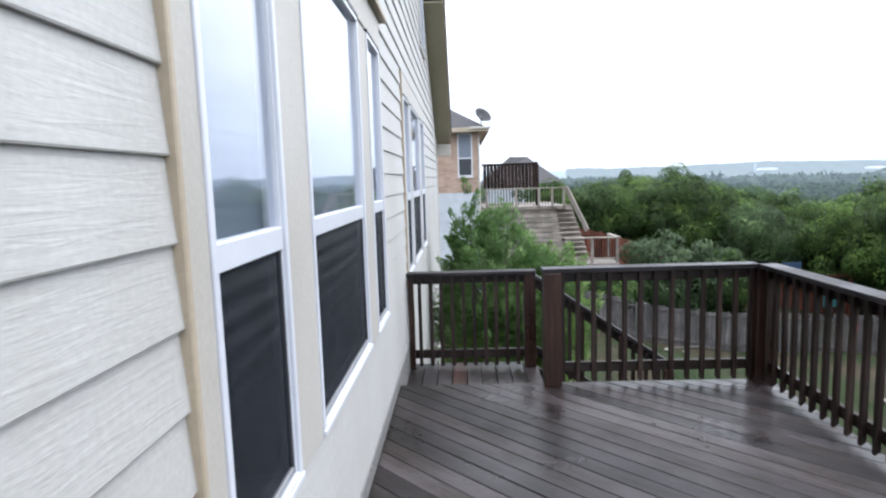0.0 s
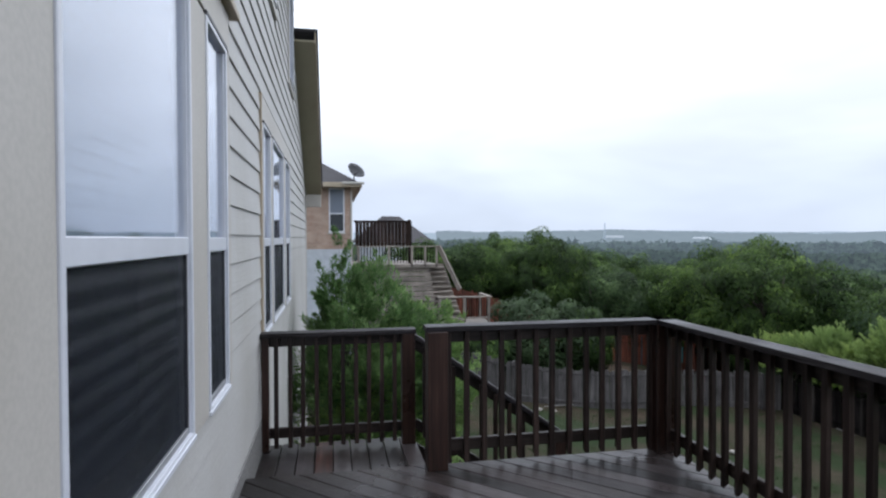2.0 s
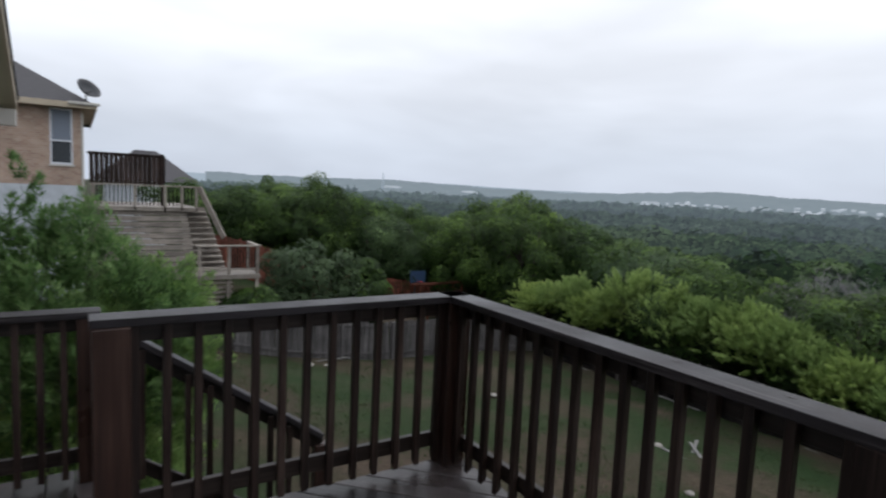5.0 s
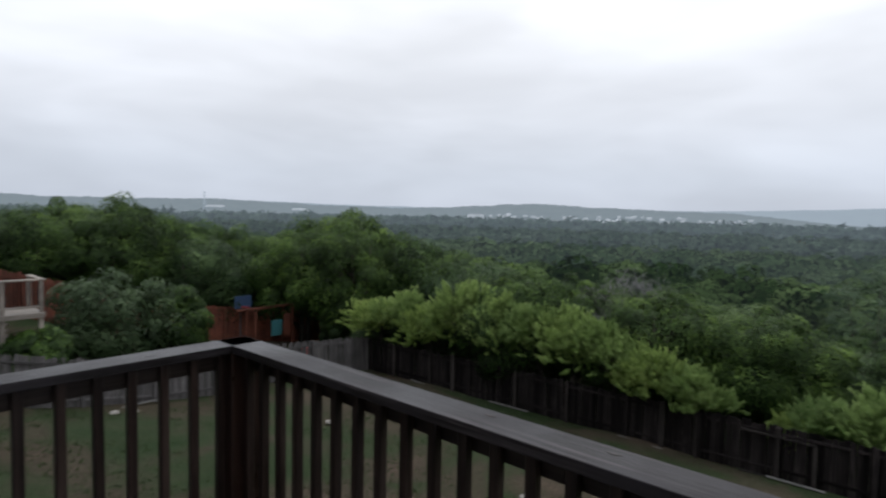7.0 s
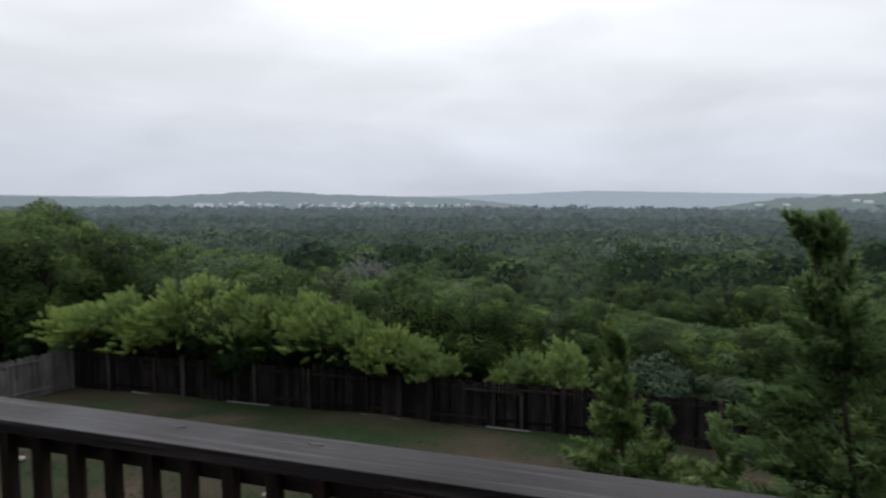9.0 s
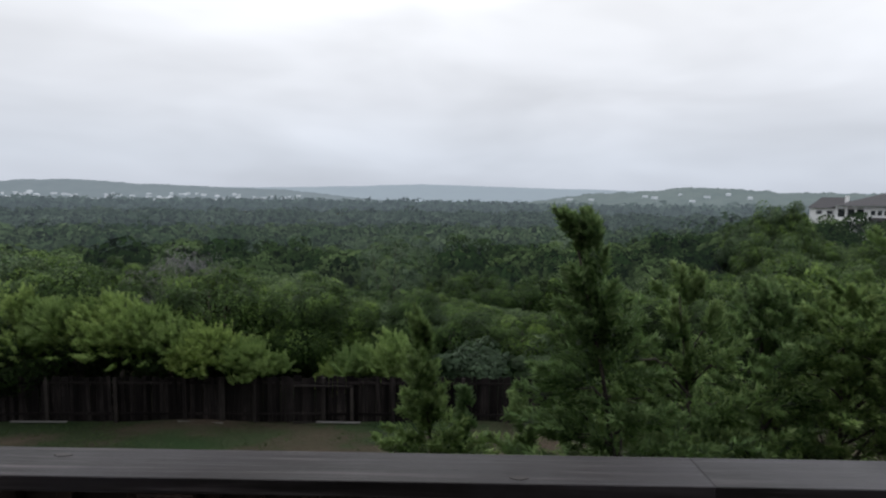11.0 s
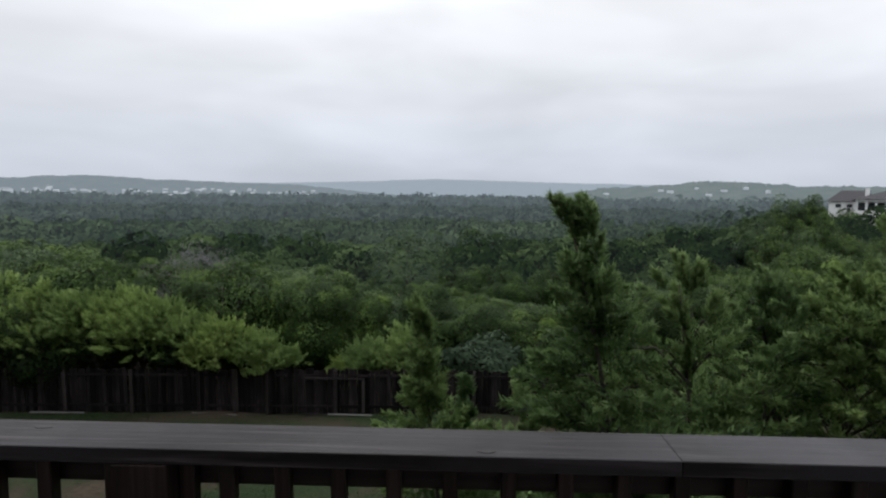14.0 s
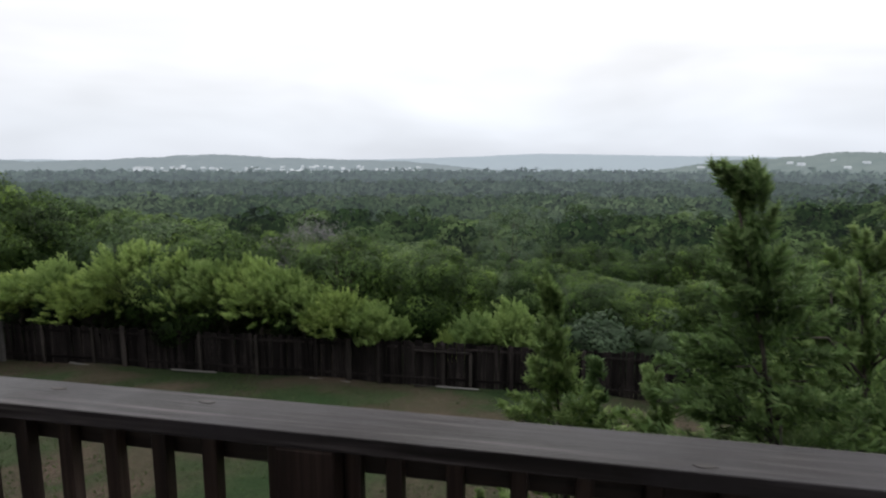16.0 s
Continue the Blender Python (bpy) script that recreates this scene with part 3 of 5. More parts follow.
def tufted_tree(name, seed, form, height, radius, base, mat, n, per, size, lean=(0, 0), trunk=0.05, stems=1, label="", group="", category="tree", spire=True):
    rng = np.random.default_rng(seed)
    top = empty(name, label=label, category=category, group=group)
    if form == "cedar":
        c, e, r, ln, lines = cedar_form(rng, height, radius, base, lean, n, spire)
    elif form == "lobed":
        c, e, r, ln, lines = lobed_form(rng, height, radius, base, n, lean[0])
    else:
        c, e, r, ln, lines = plume_form(rng, height, radius, base, n)
    v, f, soft, tone_and_light = tufts(rng, c, e, r, ln, per, size, 0.8 if form == "cedar" else 0.6, 0.34 if form == "cedar" else 0.26)
    ob = new("crown", from_arrays("crown", v, f, mat, soft=soft, tone_and_light=tone_and_light))
    ob.parent = top
    bm = bmesh.new()
    if form == "cedar":
        ks = [k / 7 for k in range(8)]
        tube(bm, [(lean[0] * k ** 3, lean[1] * k ** 3, -0.3 + (height * 0.97 + 0.3) * k) for k in ks], [trunk * (1.08 - k) + 0.002 for k in ks])
    else:
        for s in range(stems):
            ox, oy = rng.normal(0, 0.12, 2)
            tube(bm, [(ox * 2.5, oy * 2.5, -0.3), (ox * 1.6, oy * 1.6, base * 0.5), (0, 0, base)], [trunk * 1.2, trunk, trunk * 0.8])
    for a, m, q in lines:
        tube(bm, [a, m, q], [trunk * 0.32, trunk * 0.2, trunk * 0.07], 4)
    part("trunk", bm, M_BARK, top, smooth=True)
    return top


def tree(name, seed, height, radius, base, kind, mat, n, per, size, aspect=1.8, lean=(0, 0), lift=0.25, trunk=0.05, stems=1, label="", group="", category="tree"):
    """A tree at the origin: a trunk with limbs and a crown of many small leaves."""
    rng = np.random.default_rng(seed)
    top = empty(name, label=label, category=category, group=group)
    c, rad = crown_clumps(rng, n, height, radius, base, kind)
    k = (c[:, 2] / height)[:, None]
    c[:, :2] += np.array(lean) * k ** 1.5
    mid = np.array((lean[0] * 0.4, lean[1] * 0.4, base + (height - base) * 0.4))
    v, f, d, ci, p = leaf_cloud(rng, c, rad, per, size, aspect, shell=0.75, lift=lift, mid=mid)
    out = unit((p - mid) / np.array((radius, radius, (height - base) / 2)))
    # clump shading put into the colour: leaves on top lighter, underneath darker
    ob = new("crown", from_arrays("crown", v, f, mat, soft=unit(d * 0.8 + out * 0.6), tone_and_light=np.clip(d[:, 2] * 0.5 + 0.5, 0, 1) * rng.uniform(0.5, 1, n)[ci]))
    ob.parent = top
    bm = bmesh.new()
    for s in range(stems):
        ox, oy = (rng.normal(0, radius * 0.1, 2) if stems > 1 else (0, 0))
        tip = Vector((ox * 2 + lean[0], oy * 2 + lean[1], height * 0.88))
        tube(bm, [(ox, oy, -0.3), (ox * 1.2 + lean[0] * 0.1, oy * 1.2, height * 0.3), (ox * 1.6 + lean[0] * 0.45, oy * 1.6 + lean[1] * 0.45, height * 0.62), tip],
             [trunk * 1.25, trunk, trunk * 0.6, trunk * 0.15])
    for i in rng.choice(n, min(n, 14), replace=False):
        e = Vector(c[i])
        z0 = max(base * 0.6, e.z - radius * 0.5)
        s = Vector((lean[0] * (z0 / height) ** 1.5, lean[1] * (z0 / height) ** 1.5, z0))
        tube(bm, [s, (s + e) / 2 + Vector((0, 0, 0.04)), e], [trunk * 0.45, trunk * 0.3, trunk * 0.1], 5)
    part("trunk", bm, M_BARK, top, smooth=True)
    return top


def place(ob, x, y, turn=0.0, scale=1.0, z=None):
    ob.location = (x, y, gz(x, y) - 0.02 if z is None else z)
    ob.rotation_euler = (0, 0, turn)
    ob.scale = (scale,) * 3
    return ob


# ---------------- ground ----------------
def ground():
    r = np.concatenate(([0.0], np.geomspace(3, 4900, 150)))
    a = np.linspace(0, 2 * np.pi, 181)[:-1]
    rr, aa = np.meshgrid(r, a, indexing="ij")
    x, y = 8 + rr * np.cos(aa), 8 + rr * np.sin(aa)
    z = ground_z(x, y)
    wob = 0.05 * np.sin(x * 0.9 + 1.3 * np.sin(y * 0.7)) + 0.04 * np.sin(y * 1.3)
    z = z + wob
    v = np.stack((x, y, z), -1).reshape(-1, 3)
    n, m = len(r), len(a)
    i, j = np.meshgrid(np.arange(n - 1), np.arange(m), indexing="ij")
    f = np.stack((i * m + j, (i + 1) * m + j, (i + 1) * m + (j + 1) % m, i * m + (j + 1) % m), -1).reshape(-1, 4)
    ob = new("ground", from_arrays("ground", v, f, M_GROUND, True))
    return tagged(ob, "patchy lawn of short grass and bare brown soil", "ground", kind="structure")


ground()


# ---------------- the house wall ----------------
Y0, Y1 = -3.0, 15.15                      # the wall's ends
LAP = 0.183                                # siding exposure
EAVE_Y, EAVE_Z, TOP_Z = 11.35, 4.95, 5.95
GROUPS = (                                # window groups: panes, sill, head
    (((1.49, 2.09), (2.42, 3.69), (4.02, 4.58)), 0.795, 2.76),
    (((6.44, 7.06), (7.28, 8.62), (8.93, 9.70)), 0.795, 2.70),
)
UPPER = ((1.45, 4.62, 3.16, 4.5), (6.85, 7.85, 4.25, 5.6), (9.95, 10.85, 4.05, 5.6))


def roof_line(y):
    return TOP_Z if y < EAVE_Y else EAVE_Z - (y - EAVE_Y) * (EAVE_Z - 2.85) / (Y1 - EAVE_Y)


def wall():
    holes = [(p[0], p[1], s, h) for ps, s, h in GROUPS for p in ps] + list(UPPER)
    bm = bmesh.new()
    ys = sorted({Y0, Y1, EAVE_Y, *[h[0] for h in holes], *[h[1] for h in holes]})
    for a, b in zip(ys, ys[1:]):
        cut = sorted((h[2], h[3]) for h in holes if h[0] < (a + b) / 2 < h[1])
        z = -3.4
        for lo, hi in cut:
            box_bm(bm, -0.2, -0.02, a, b, z, lo)
            z = hi
        za, zb = roof_line(a + 1e-6), roof_line(b - 1e-6)
        vs = box_bm(bm, -0.2, -0.02, a, b, z, 1)
        for q in vs:
            if q.co.z == 1:
                q.co.z = za if q.co.y == a else zb
    ob = part("wall_back", bm, M_SIDING)
    return tagged(ob, "cream painted lap siding on the back of the house", "wall", kind="structure")


WALL = wall()


def casing_zones():
    zs = []
    for ps, s, h in GROUPS:
        zs.append((ps[0][0] - 0.13, ps[-1][1] + 0.12, s - 0.02, h + 0.24))
    for y0, y1, z0, z1 in UPPER:
        zs.append((y0 - 0.1, y1 + 0.1, z0 - 0.1, z1 + 0.1))
    return zs


def siding():
    """Lapped planks: each one leans out towards its lower edge, cut round the window casings."""
    zones = casing_zones()
    z = -3.253
    while z < TOP_Z - 0.05:
        top = min(z + LAP + 0.02, TOP_Z)
        end = Y1 if top < 2.85 else (EAVE_Y + (EAVE_Z - top) * (Y1 - EAVE_Y) / (EAVE_Z - 2.85) if top < EAVE_Z else EAVE_Y)
        runs = [(Y0, end - 0.005)]
        for a, b, lo, hi in zones:
            if z + LAP > lo + 0.02 and z < hi - 0.02:
                runs = [q for r in runs for q in ((r[0], min(r[1], a)), (max(r[0], b), r[1])) if q[1] - q[0] > 0.03]
        for a, b in runs:
            bm = bmesh.new()
            n = max(1, int((b - a) / 0.8))
            prof = ((-0.018, z + LAP + 0.012), (-0.005, z + LAP + 0.012), (0.010, z + 0.004), (0.008, z), (-0.006, z))
            rows = []
            for i in range(n + 1):
                yy = a + (b - a) * i / n
                wv = 0.0012 * math.sin(yy * 2.1 + z * 7)
                rows.append([bm.verts.new((px + wv, yy, min(pz, roof_line(yy) + 0.02))) for px, pz in prof])
            for r0, r1 in zip(rows, rows[1:]):
                for k in range(5):
                    bm.faces.new((r0[k], r0[(k + 1) % 5], r1[(k + 1) % 5], r1[k]))
            bm.faces.new(rows[0])
            bm.faces.new(rows[-1][::-1])
            part("plank", bm, M_SIDING, WALL)
        z += LAP


def window_unit(name, y0, y1, z0, z1, meet, label, screened=True, slats=True):
    """A white single-hung window: frame, two sashes, panes, blind behind, solar screen over the lower sash."""
    top = empty(name, (0, (y0 + y1) / 2, z0), label=label, category="window", kind="structure")
    inv = Matrix.Translation(top.location).inverted()

    def put(nm, bm, mat, parent=top, lab=""):
        bm.transform(inv)
        return part(nm, bm, mat, parent, lab)
    w = 0.028
    frame_bm = bmesh.new()
    for a in ((y0, y0 + w, z0, z1), (y1 - w, y1, z0, z1), (y0 + w, y1 - w, z0, z0 + w), (y0 + w, y1 - w, z1 - w, z1)):
        box_bm(frame_bm, -0.06, 0.027, *a)
    bmesh.ops.bevel(frame_bm, geom=list(frame_bm.edges), offset=0.003, segments=1, affect="EDGES")
    put("window_frame", frame_bm, M_VINYL)
    bead = bmesh.new()
    for a in ((y0 + w, y0 + w + 0.012, z0 + w, z1 - w), (y1 - w - 0.012, y1 - w, z0 + w, z1 - w)):
        box_bm(bead, -0.05, 0.013, *a)
    put("sash_stile", bead, M_VINYL)
    put("sill", span(-0.05, 0.034, y0 - 0.004, y1 + 0.004, z0 - 0.012, z0 + 0.014, 0.004), M_VINYL)
    lo, hi = z0 + w, z1 - w
    ya, yb = y0 + w + 0.012, y1 - w - 0.012
    if meet:
        put("meeting_rail", span(-0.03, 0.019, ya, yb, meet - 0.04, meet + 0.035, 0.004), M_VINYL)
        g = put("pane", span(-0.006, -0.001, ya, yb, meet + 0.035, hi, 0), M_GLASS)
        g.visible_shadow = False
        g2 = put("pane", span(-0.022, -0.017, ya, yb, lo, meet - 0.04, 0), M_GLASS)
        g2.visible_shadow = False
        put("solar_screen", span(0.000, 0.003, ya, yb, lo + 0.012, meet - 0.046, 0), M_SCREEN, top, "dark woven solar screen")
        sf = bmesh.new()
        for a in ((ya, ya + 0.014, lo, meet - 0.041), (yb - 0.014, yb, lo, meet - 0.041)):
            box_bm(sf, -0.004, 0.009, *a)
        put("screen_frame", sf, M_SEAM)
        put("screen_foot", span(-0.004, 0.012, ya + 0.015, yb - 0.015, lo, lo + 0.03, 0.002), M_STEEL, top, "pale metal foot rail of the screen")
    else:
        g = put("pane", span(-0.006, -0.001, ya, yb, lo, hi, 0), M_GLASS)
        g.visible_shadow = False
    put("head_seal", span(-0.02, 0.03, y0 - 0.004, y1 + 0.004, z1 + 0.001, z1 + 0.018, 0), M_SEAM)
    if slats:
        bl = bmesh.new()
        z = (meet or lo) + 0.02
        while z < hi:
            q = [bl.verts.new(c) for c in ((-0.0415, ya, z), (-0.0415, yb, z), (-0.0450, yb, z + 0.053), (-0.0450, ya, z + 0.053))]
            bl.faces.new(q)
            z += 0.05
        put("blind", bl, M_SLAT, top, "pale closed horizontal blind")
    put("room_backing", span(-0.5, -0.22, y0 - 0.05, y1 + 0.05, z0 - 0.05, z1 + 0.05, 0), M_ROOM)
    return top


def house_trim():
    def t(name, bm, mat, lab):
        return tagged(part(name, bm, mat), lab, "trim", kind="structure")
    for gi, (ps, s, h) in enumerate(GROUPS):
        left, right = ps[0][0] - 0.13, ps[-1][1] + 0.12
        lab = "cream painted casing board round the window group"
        t("trim", span(-0.02, 0.020, left + 0.022, ps[0][0], s - 0.01, h, 0.004), M_TRIM, lab)
        t("trim", span(-0.02, 0.026, left, left + 0.022, s - 0.30, h + 0.24, 0.004), M_TAN, "tan edge strip beside the window casing")
        t("trim", span(-0.02, 0.020, ps[-1][1], right, s - 0.01, h, 0.004), M_TRIM, lab)
        for a, b in zip(ps, ps[1:]):
            t("trim", span(-0.02, 0.020, a[1], b[0], s - 0.01, h, 0.004), M_TRIM, lab)
        t("trim", span(-0.02, 0.020, left + 0.022, right, h + 0.02, h + 0.24, 0.004), M_TRIM, "cream painted head board above the windows")
    t("trim", span(0.0, 0.07, 1.2, 4.80, 3.005, 3.045, 0.004), M_TAN, "tan ledge under the upper windows")
    for y0, y1, z0, z1 in UPPER:
        for a in ((y0 - 0.1, y0, z0 - 0.1, z1 + 0.1), (y1, y1 + 0.1, z0 - 0.1, z1 + 0.1), (y0, y1, z0 - 0.1, z0 - 0.024), (y0, y1, z1 + 0.02, z1 + 0.1)):
            t("trim", span(-0.02, 0.020, *a, 0.003), M_TRIM, "cream painted casing of an upper window")
    t("corner_trim", span(-0.2, 0.022, Y1 - 0.004, Y1 + 0.09, -3.4, 2.86, 0.004), M_TRIM, "cream corner board at the end of the wall")
    t("base_band", span(-0.02, 0.016, Y0, 6.35, -0.30, 0.10, 0.006), M_BAND, "stained grey concrete band at the foot of the wall")
    # upper eave
    t("soffit", span(-0.02, 0.52, Y0, EAVE_Y + 0.25, TOP_Z, TOP_Z + 0.03, 0), M_SOFFIT, "tan soffit under the upper eave")
    t("fascia", span(0.52, 0.55, Y0, EAVE_Y + 0.25, TOP_Z - 0.02, TOP_Z + 0.22, 0.004), M_TAN, "tan fascia board of the upper eave")
    # lower rake
    for nm, x0, x1, dz0, dz1, mat, lab in (("soffit", -0.02, 0.34, 0.0, 0.03, M_SOFFIT, "tan soffit under the sloping eave"),
                                           ("fascia", 0.34, 0.37, -0.03, 0.17, M_TAN, "tan board along the sloping eave"),
                                           ("roof", -2.5, 0.40, 0.17, 0.22, M_SHINGLE, "dark shingle edge of the lower roof")):
        bm = bmesh.new()
        vs = box_bm(bm, x0, x1, EAVE_Y - 0.1, Y1 + 0.25, dz0, dz1)
        for v in vs:
            v.co.z += EAVE_Z + 0.0 - (v.co.y - EAVE_Y) * (EAVE_Z - 2.85) / (Y1 - EAVE_Y)
        t(nm, bm, mat, lab)
    t("eave_return", span(-0.02, 0.36, Y1 + 0.0, Y1 + 0.26, 2.42, 2.70, 0.005), M_TRIM, "cream boxed end of the eave")
    t("roof", span(-3.0, 0.58, Y0, EAVE_Y + 0.28, TOP_Z + 0.22, TOP_Z + 0.27, 0), M_SHINGLE, "dark shingle edge of the upper roof")


for gi, (ps, s, h) in enumerate(GROUPS):
    for a, b in ps:
        window_unit("window_%d" % (gi + 1), a, b, s, h, 1.635, "white single-hung window with dark screen over its lower sash")
for y0, y1, z0, z1 in UPPER:
    window_unit("window_3", y0, y1, z0, z1, None, "white-framed upper window reflecting the sky", slats=False)
house_trim()
for nm, dims, lab in (("wall_end", (-8, -0.2, Y1 - 0.02, Y1 + 0.0, -3.4, 2.85), "cream end wall of the house"),
                      ("wall_inner", (-8.0, -7.9, Y0, Y1, -3.4, 5.9), "plain inner wall closing the house")):
    tagged(part(nm, span(*dims, 0), M_SIDING), lab, "wall", kind="structure")

# ---------------- the deck ----------------
DX, DY0, DY1 = 3.24, -3.0, 5.20
LAND_Y, LAND_X, LAND_Z = 6.32, 1.36, -0.18
BW, BG = 0.144, 0.0


def clip_poly(poly, nx, ny, d):
    out = []
    for (ax, ay), (bx, by) in zip(poly, poly[1:] + poly[:1]):
        sa, sb = ax * nx + ay * ny - d, bx * nx + by * ny - d
        if sa <= 0:
            out.append((ax, ay))
        if sa * sb < 0:
            k = sa / (sa - sb)
            out.append((ax + (bx - ax) * k, ay + (by - ay) * k))
    return out


def deck():
    top = empty("deck_floor", (0, 0, 0), label="dark wet weathered timber deck boards laid on the diagonal", category="deck", kind="structure")
    ang = radians(-45)
    ux, uy = math.cos(ang), math.sin(ang)
    nx, ny = -uy, ux
    rect = [(0.02, DY0), (DX, DY0), (DX, DY1), (0.02, DY1)]
    ds = [x * nx + y * ny for x, y in rect]
    d = min(ds)
    while d < max(ds):
        poly = clip_poly(clip_poly(rect, nx, ny, d + BW), -nx, -ny, -d - BG)
        if len(poly) >= 3:
            mx, my = sum(p[0] for p in poly) / len(poly), sum(p[1] for p in poly) / len(poly)
            loc = [((x - mx) * ux + (y - my) * uy, (x - mx) * nx + (y - my) * ny) for x, y in poly]
            bm = bmesh.new()
            prism(bm, loc, -0.036, 0)
            bmesh.ops.bevel(bm, geom=[e for e in bm.edges if e.verts[0].co.z > -0.01 and e.verts[1].co.z > -0.01], offset=0.007, segments=1, affect="EDGES")
            part("deck_board", bm, M_DECK, top, at=Matrix.Translation((mx, my, random.uniform(-0.0015, 0.0015))) @ Matrix.Rotation(ang, 4, "Z"))
        d += BW + BG
    low = empty("landing_floor", (0, 0, LAND_Z), label="dark timber boards of the stair landing, one step down", category="deck", kind="structure")
    n = 9
    w = (LAND_X - 0.02) / n
    for i in range(n):
        bm = block((LAND_Y - DY1 + 0.1, w - 0.007, 0.036), 0.004, (0, 0, -0.018))
        part("deck_board", bm, M_RED if i == 3 else M_DECK, low, "board of a reddish colour" if i == 3 else "",
             at=pose(0.02 + (i + 0.5) * w, (DY1 + LAND_Y) / 2 + 0.0, 0, 0, 0, 90))
    fr = empty("deck_frame", (0, 0, -0.04), label="dark timber joists and posts carrying the deck", category="deck frame", kind="structure")
    for dims in ((0.02, DX, DY1 - 0.04, DY1, -0.28, -0.04), (DX - 0.04, DX, DY0, DY1 - 0.045, -0.28, -0.04), (0.02, LAND_X, LAND_Y - 0.04, LAND_Y, -0.44, LAND_Z - 0.045),
                 (LAND_X - 0.04, LAND_X, DY1 + 0.01, LAND_Y - 0.05, -0.44, LAND_Z - 0.045)):
        bm = span(*dims, 0.003)
        bm.transform(Matrix.Translation((0, 0, 0.04)))
        part("rim_joist", bm, M_RAILX, fr)
    for x, y, zt in ((DX - 0.12, DY1 - 0.12, -0.04), (DX - 0.12, 0.8, -0.04), (DX - 0.12, -2.5, -0.04), (1.2, LAND_Y - 0.12, LAND_Z - 0.04)):
        g = gz(x, y)
        bm = block((0.14, 0.14, zt - g + 0.25), 0.006, (x, y, (zt + g - 0.25) / 2 + 0.04))
        part("support_post", bm, M_POST, fr)


deck()

# railings
CAP_T, RAIL_H = 0.038, 1.03
bal_mesh = {}


def baluster_mesh(length):
    key = round(length, 3)
    if key not in bal_mesh:
        bm = block((0.037, 0.037, length), 0, (0, 0, -length / 2))
        for v in bm.verts:                       # lower end cut on the slant
            if v.co.z < -length * 0.9 and v.co.y > 0:
                v.co.z += 0.03
        bmesh.ops.bevel(bm, geom=list(bm.edges), offset=0.003, segments=1, affect="EDGES")
        bal_mesh[key] = mesh_of("baluster", bm, M_RAIL)
    return bal_mesh[key]


def run_rail(name, a, b, z, height, n, label, cap_ends=(0, 0), first=0.0, last=0.0, caps=None, spots=(), knots=()):
    """A straight railing from a to b; the outer side lies to the left of that way. Cap, two bands and n balusters on the inner side."""
    a, b = Vector((*a, 0)), Vector((*b, 0))
    L = (b - a).length
    ang = math.degrees(math.atan2(b.y - a.y, b.x - a.x))
    top = empty(name, (a.x, a.y, z), label=label, category="railing")
    top.rotation_euler = (0, 0, radians(ang))
    for c0, c1 in (caps or ((-cap_ends[0], L + cap_ends[1]),)):
        bm = block((c1 - c0, 0.152, CAP_T), 0.002)
        part("cap", bm, M_CAP, top, "weathered grey-brown flat cap board", at=Matrix.Translation(((c0 + c1) / 2, 0.0, height - CAP_T / 2)))
    part("upper_band", block((L, 0.036, 0.088), 0.003, (L / 2, 0.030, height - CAP_T - 0.046)), M_RAILX, top)
    part("lower_band", block((L, 0.036, 0.088), 0.003, (L / 2, 0.030, 0.145)), M_RAILX, top)
    me = baluster_mesh(height - CAP_T - 0.025)
    for i in range(n):
        x = spots[i] if spots else first + (L - first - last) * i / (n - 1)
        piece("baluster", me, top, Matrix.Translation((x + random.uniform(-0.003, 0.003), -0.008 + random.uniform(-0.001, 0.001), height - CAP_T - 0.002)) @ Matrix.Rotation(random.uniform(-0.006, 0.006), 4, "Y"))
    for kx, ky in knots:
        bm = bmesh.new()
        prism(bm, [(kx + 0.022 * math.cos(t) * (1 + 0.3 * math.sin(3 * t)), ky + 0.008 * math.sin(t)) for t in (k * math.pi / 5 for k in range(10))], height - 0.004, height + 0.0012)
        part("knot", bm, M_RAILX, top)
    return top


def post(name, x, y, z0, z1, w=0.14, mat=None, label=""):
    bm = block((w, w, z1 - z0), 0.006, (0, 0, (z1 - z0) / 2), seg=2)
    top = empty(name, (x, y, z0), label=label or "square dark reddish-brown stained railing post", category="post")
    part("shaft", bm, mat or M_POST, top)
    return top


CX, CY = 3.145, 5.155                        # corner post, centre line of the rails
P1X = 1.355
MIDY, ENDY = 2.92, 0.80
post("railing_post", P1X, CY - 0.02, 0, RAIL_H - CAP_T, 0.146)
post("railing_post", CX - 0.01, CY - 0.01, 0, RAIL_H - CAP_T, 0.15)
post("railing_post", CX - 0.01, MIDY, 0, RAIL_H - CAP_T, 0.135, M_POSTD, "square nearly black stained railing post")
post("railing_post", CX - 0.01, ENDY, 0, RAIL_H - CAP_T, 0.135, M_POSTD, "square nearly black stained railing post")
post("railing_post", CX - 0.01, -2.85, 0, RAIL_H - CAP_T, 0.135, M_POSTD, "square nearly black stained railing post")
LAB = "dark brown stained timber deck railing with square balusters"
run_rail("deck_railing", (P1X + 0.07, CY), (CX - 0.08, CY), 0, RAIL_H, 13, LAB, first=0.022, last=0.022, caps=((-0.152, CX - P1X + 0.005),), knots=((0.4, 0.03), (1.3, -0.02)))
run_rail("deck_railing", (CX, CY - 0.085), (CX, MIDY + 0.07), 0, RAIL_H, 16, LAB, spots=[0.022 + 0.1332 * k for k in range(15)] + [CY - 0.085 - MIDY - 0.092], caps=((-0.16, CY - 0.085 - 1.6685),), knots=((CY - 0.085 - 3.645, 0.03), (CY - 0.085 - 3.22, 0.03), (CY - 0.085 - 2.11, -0.05)))
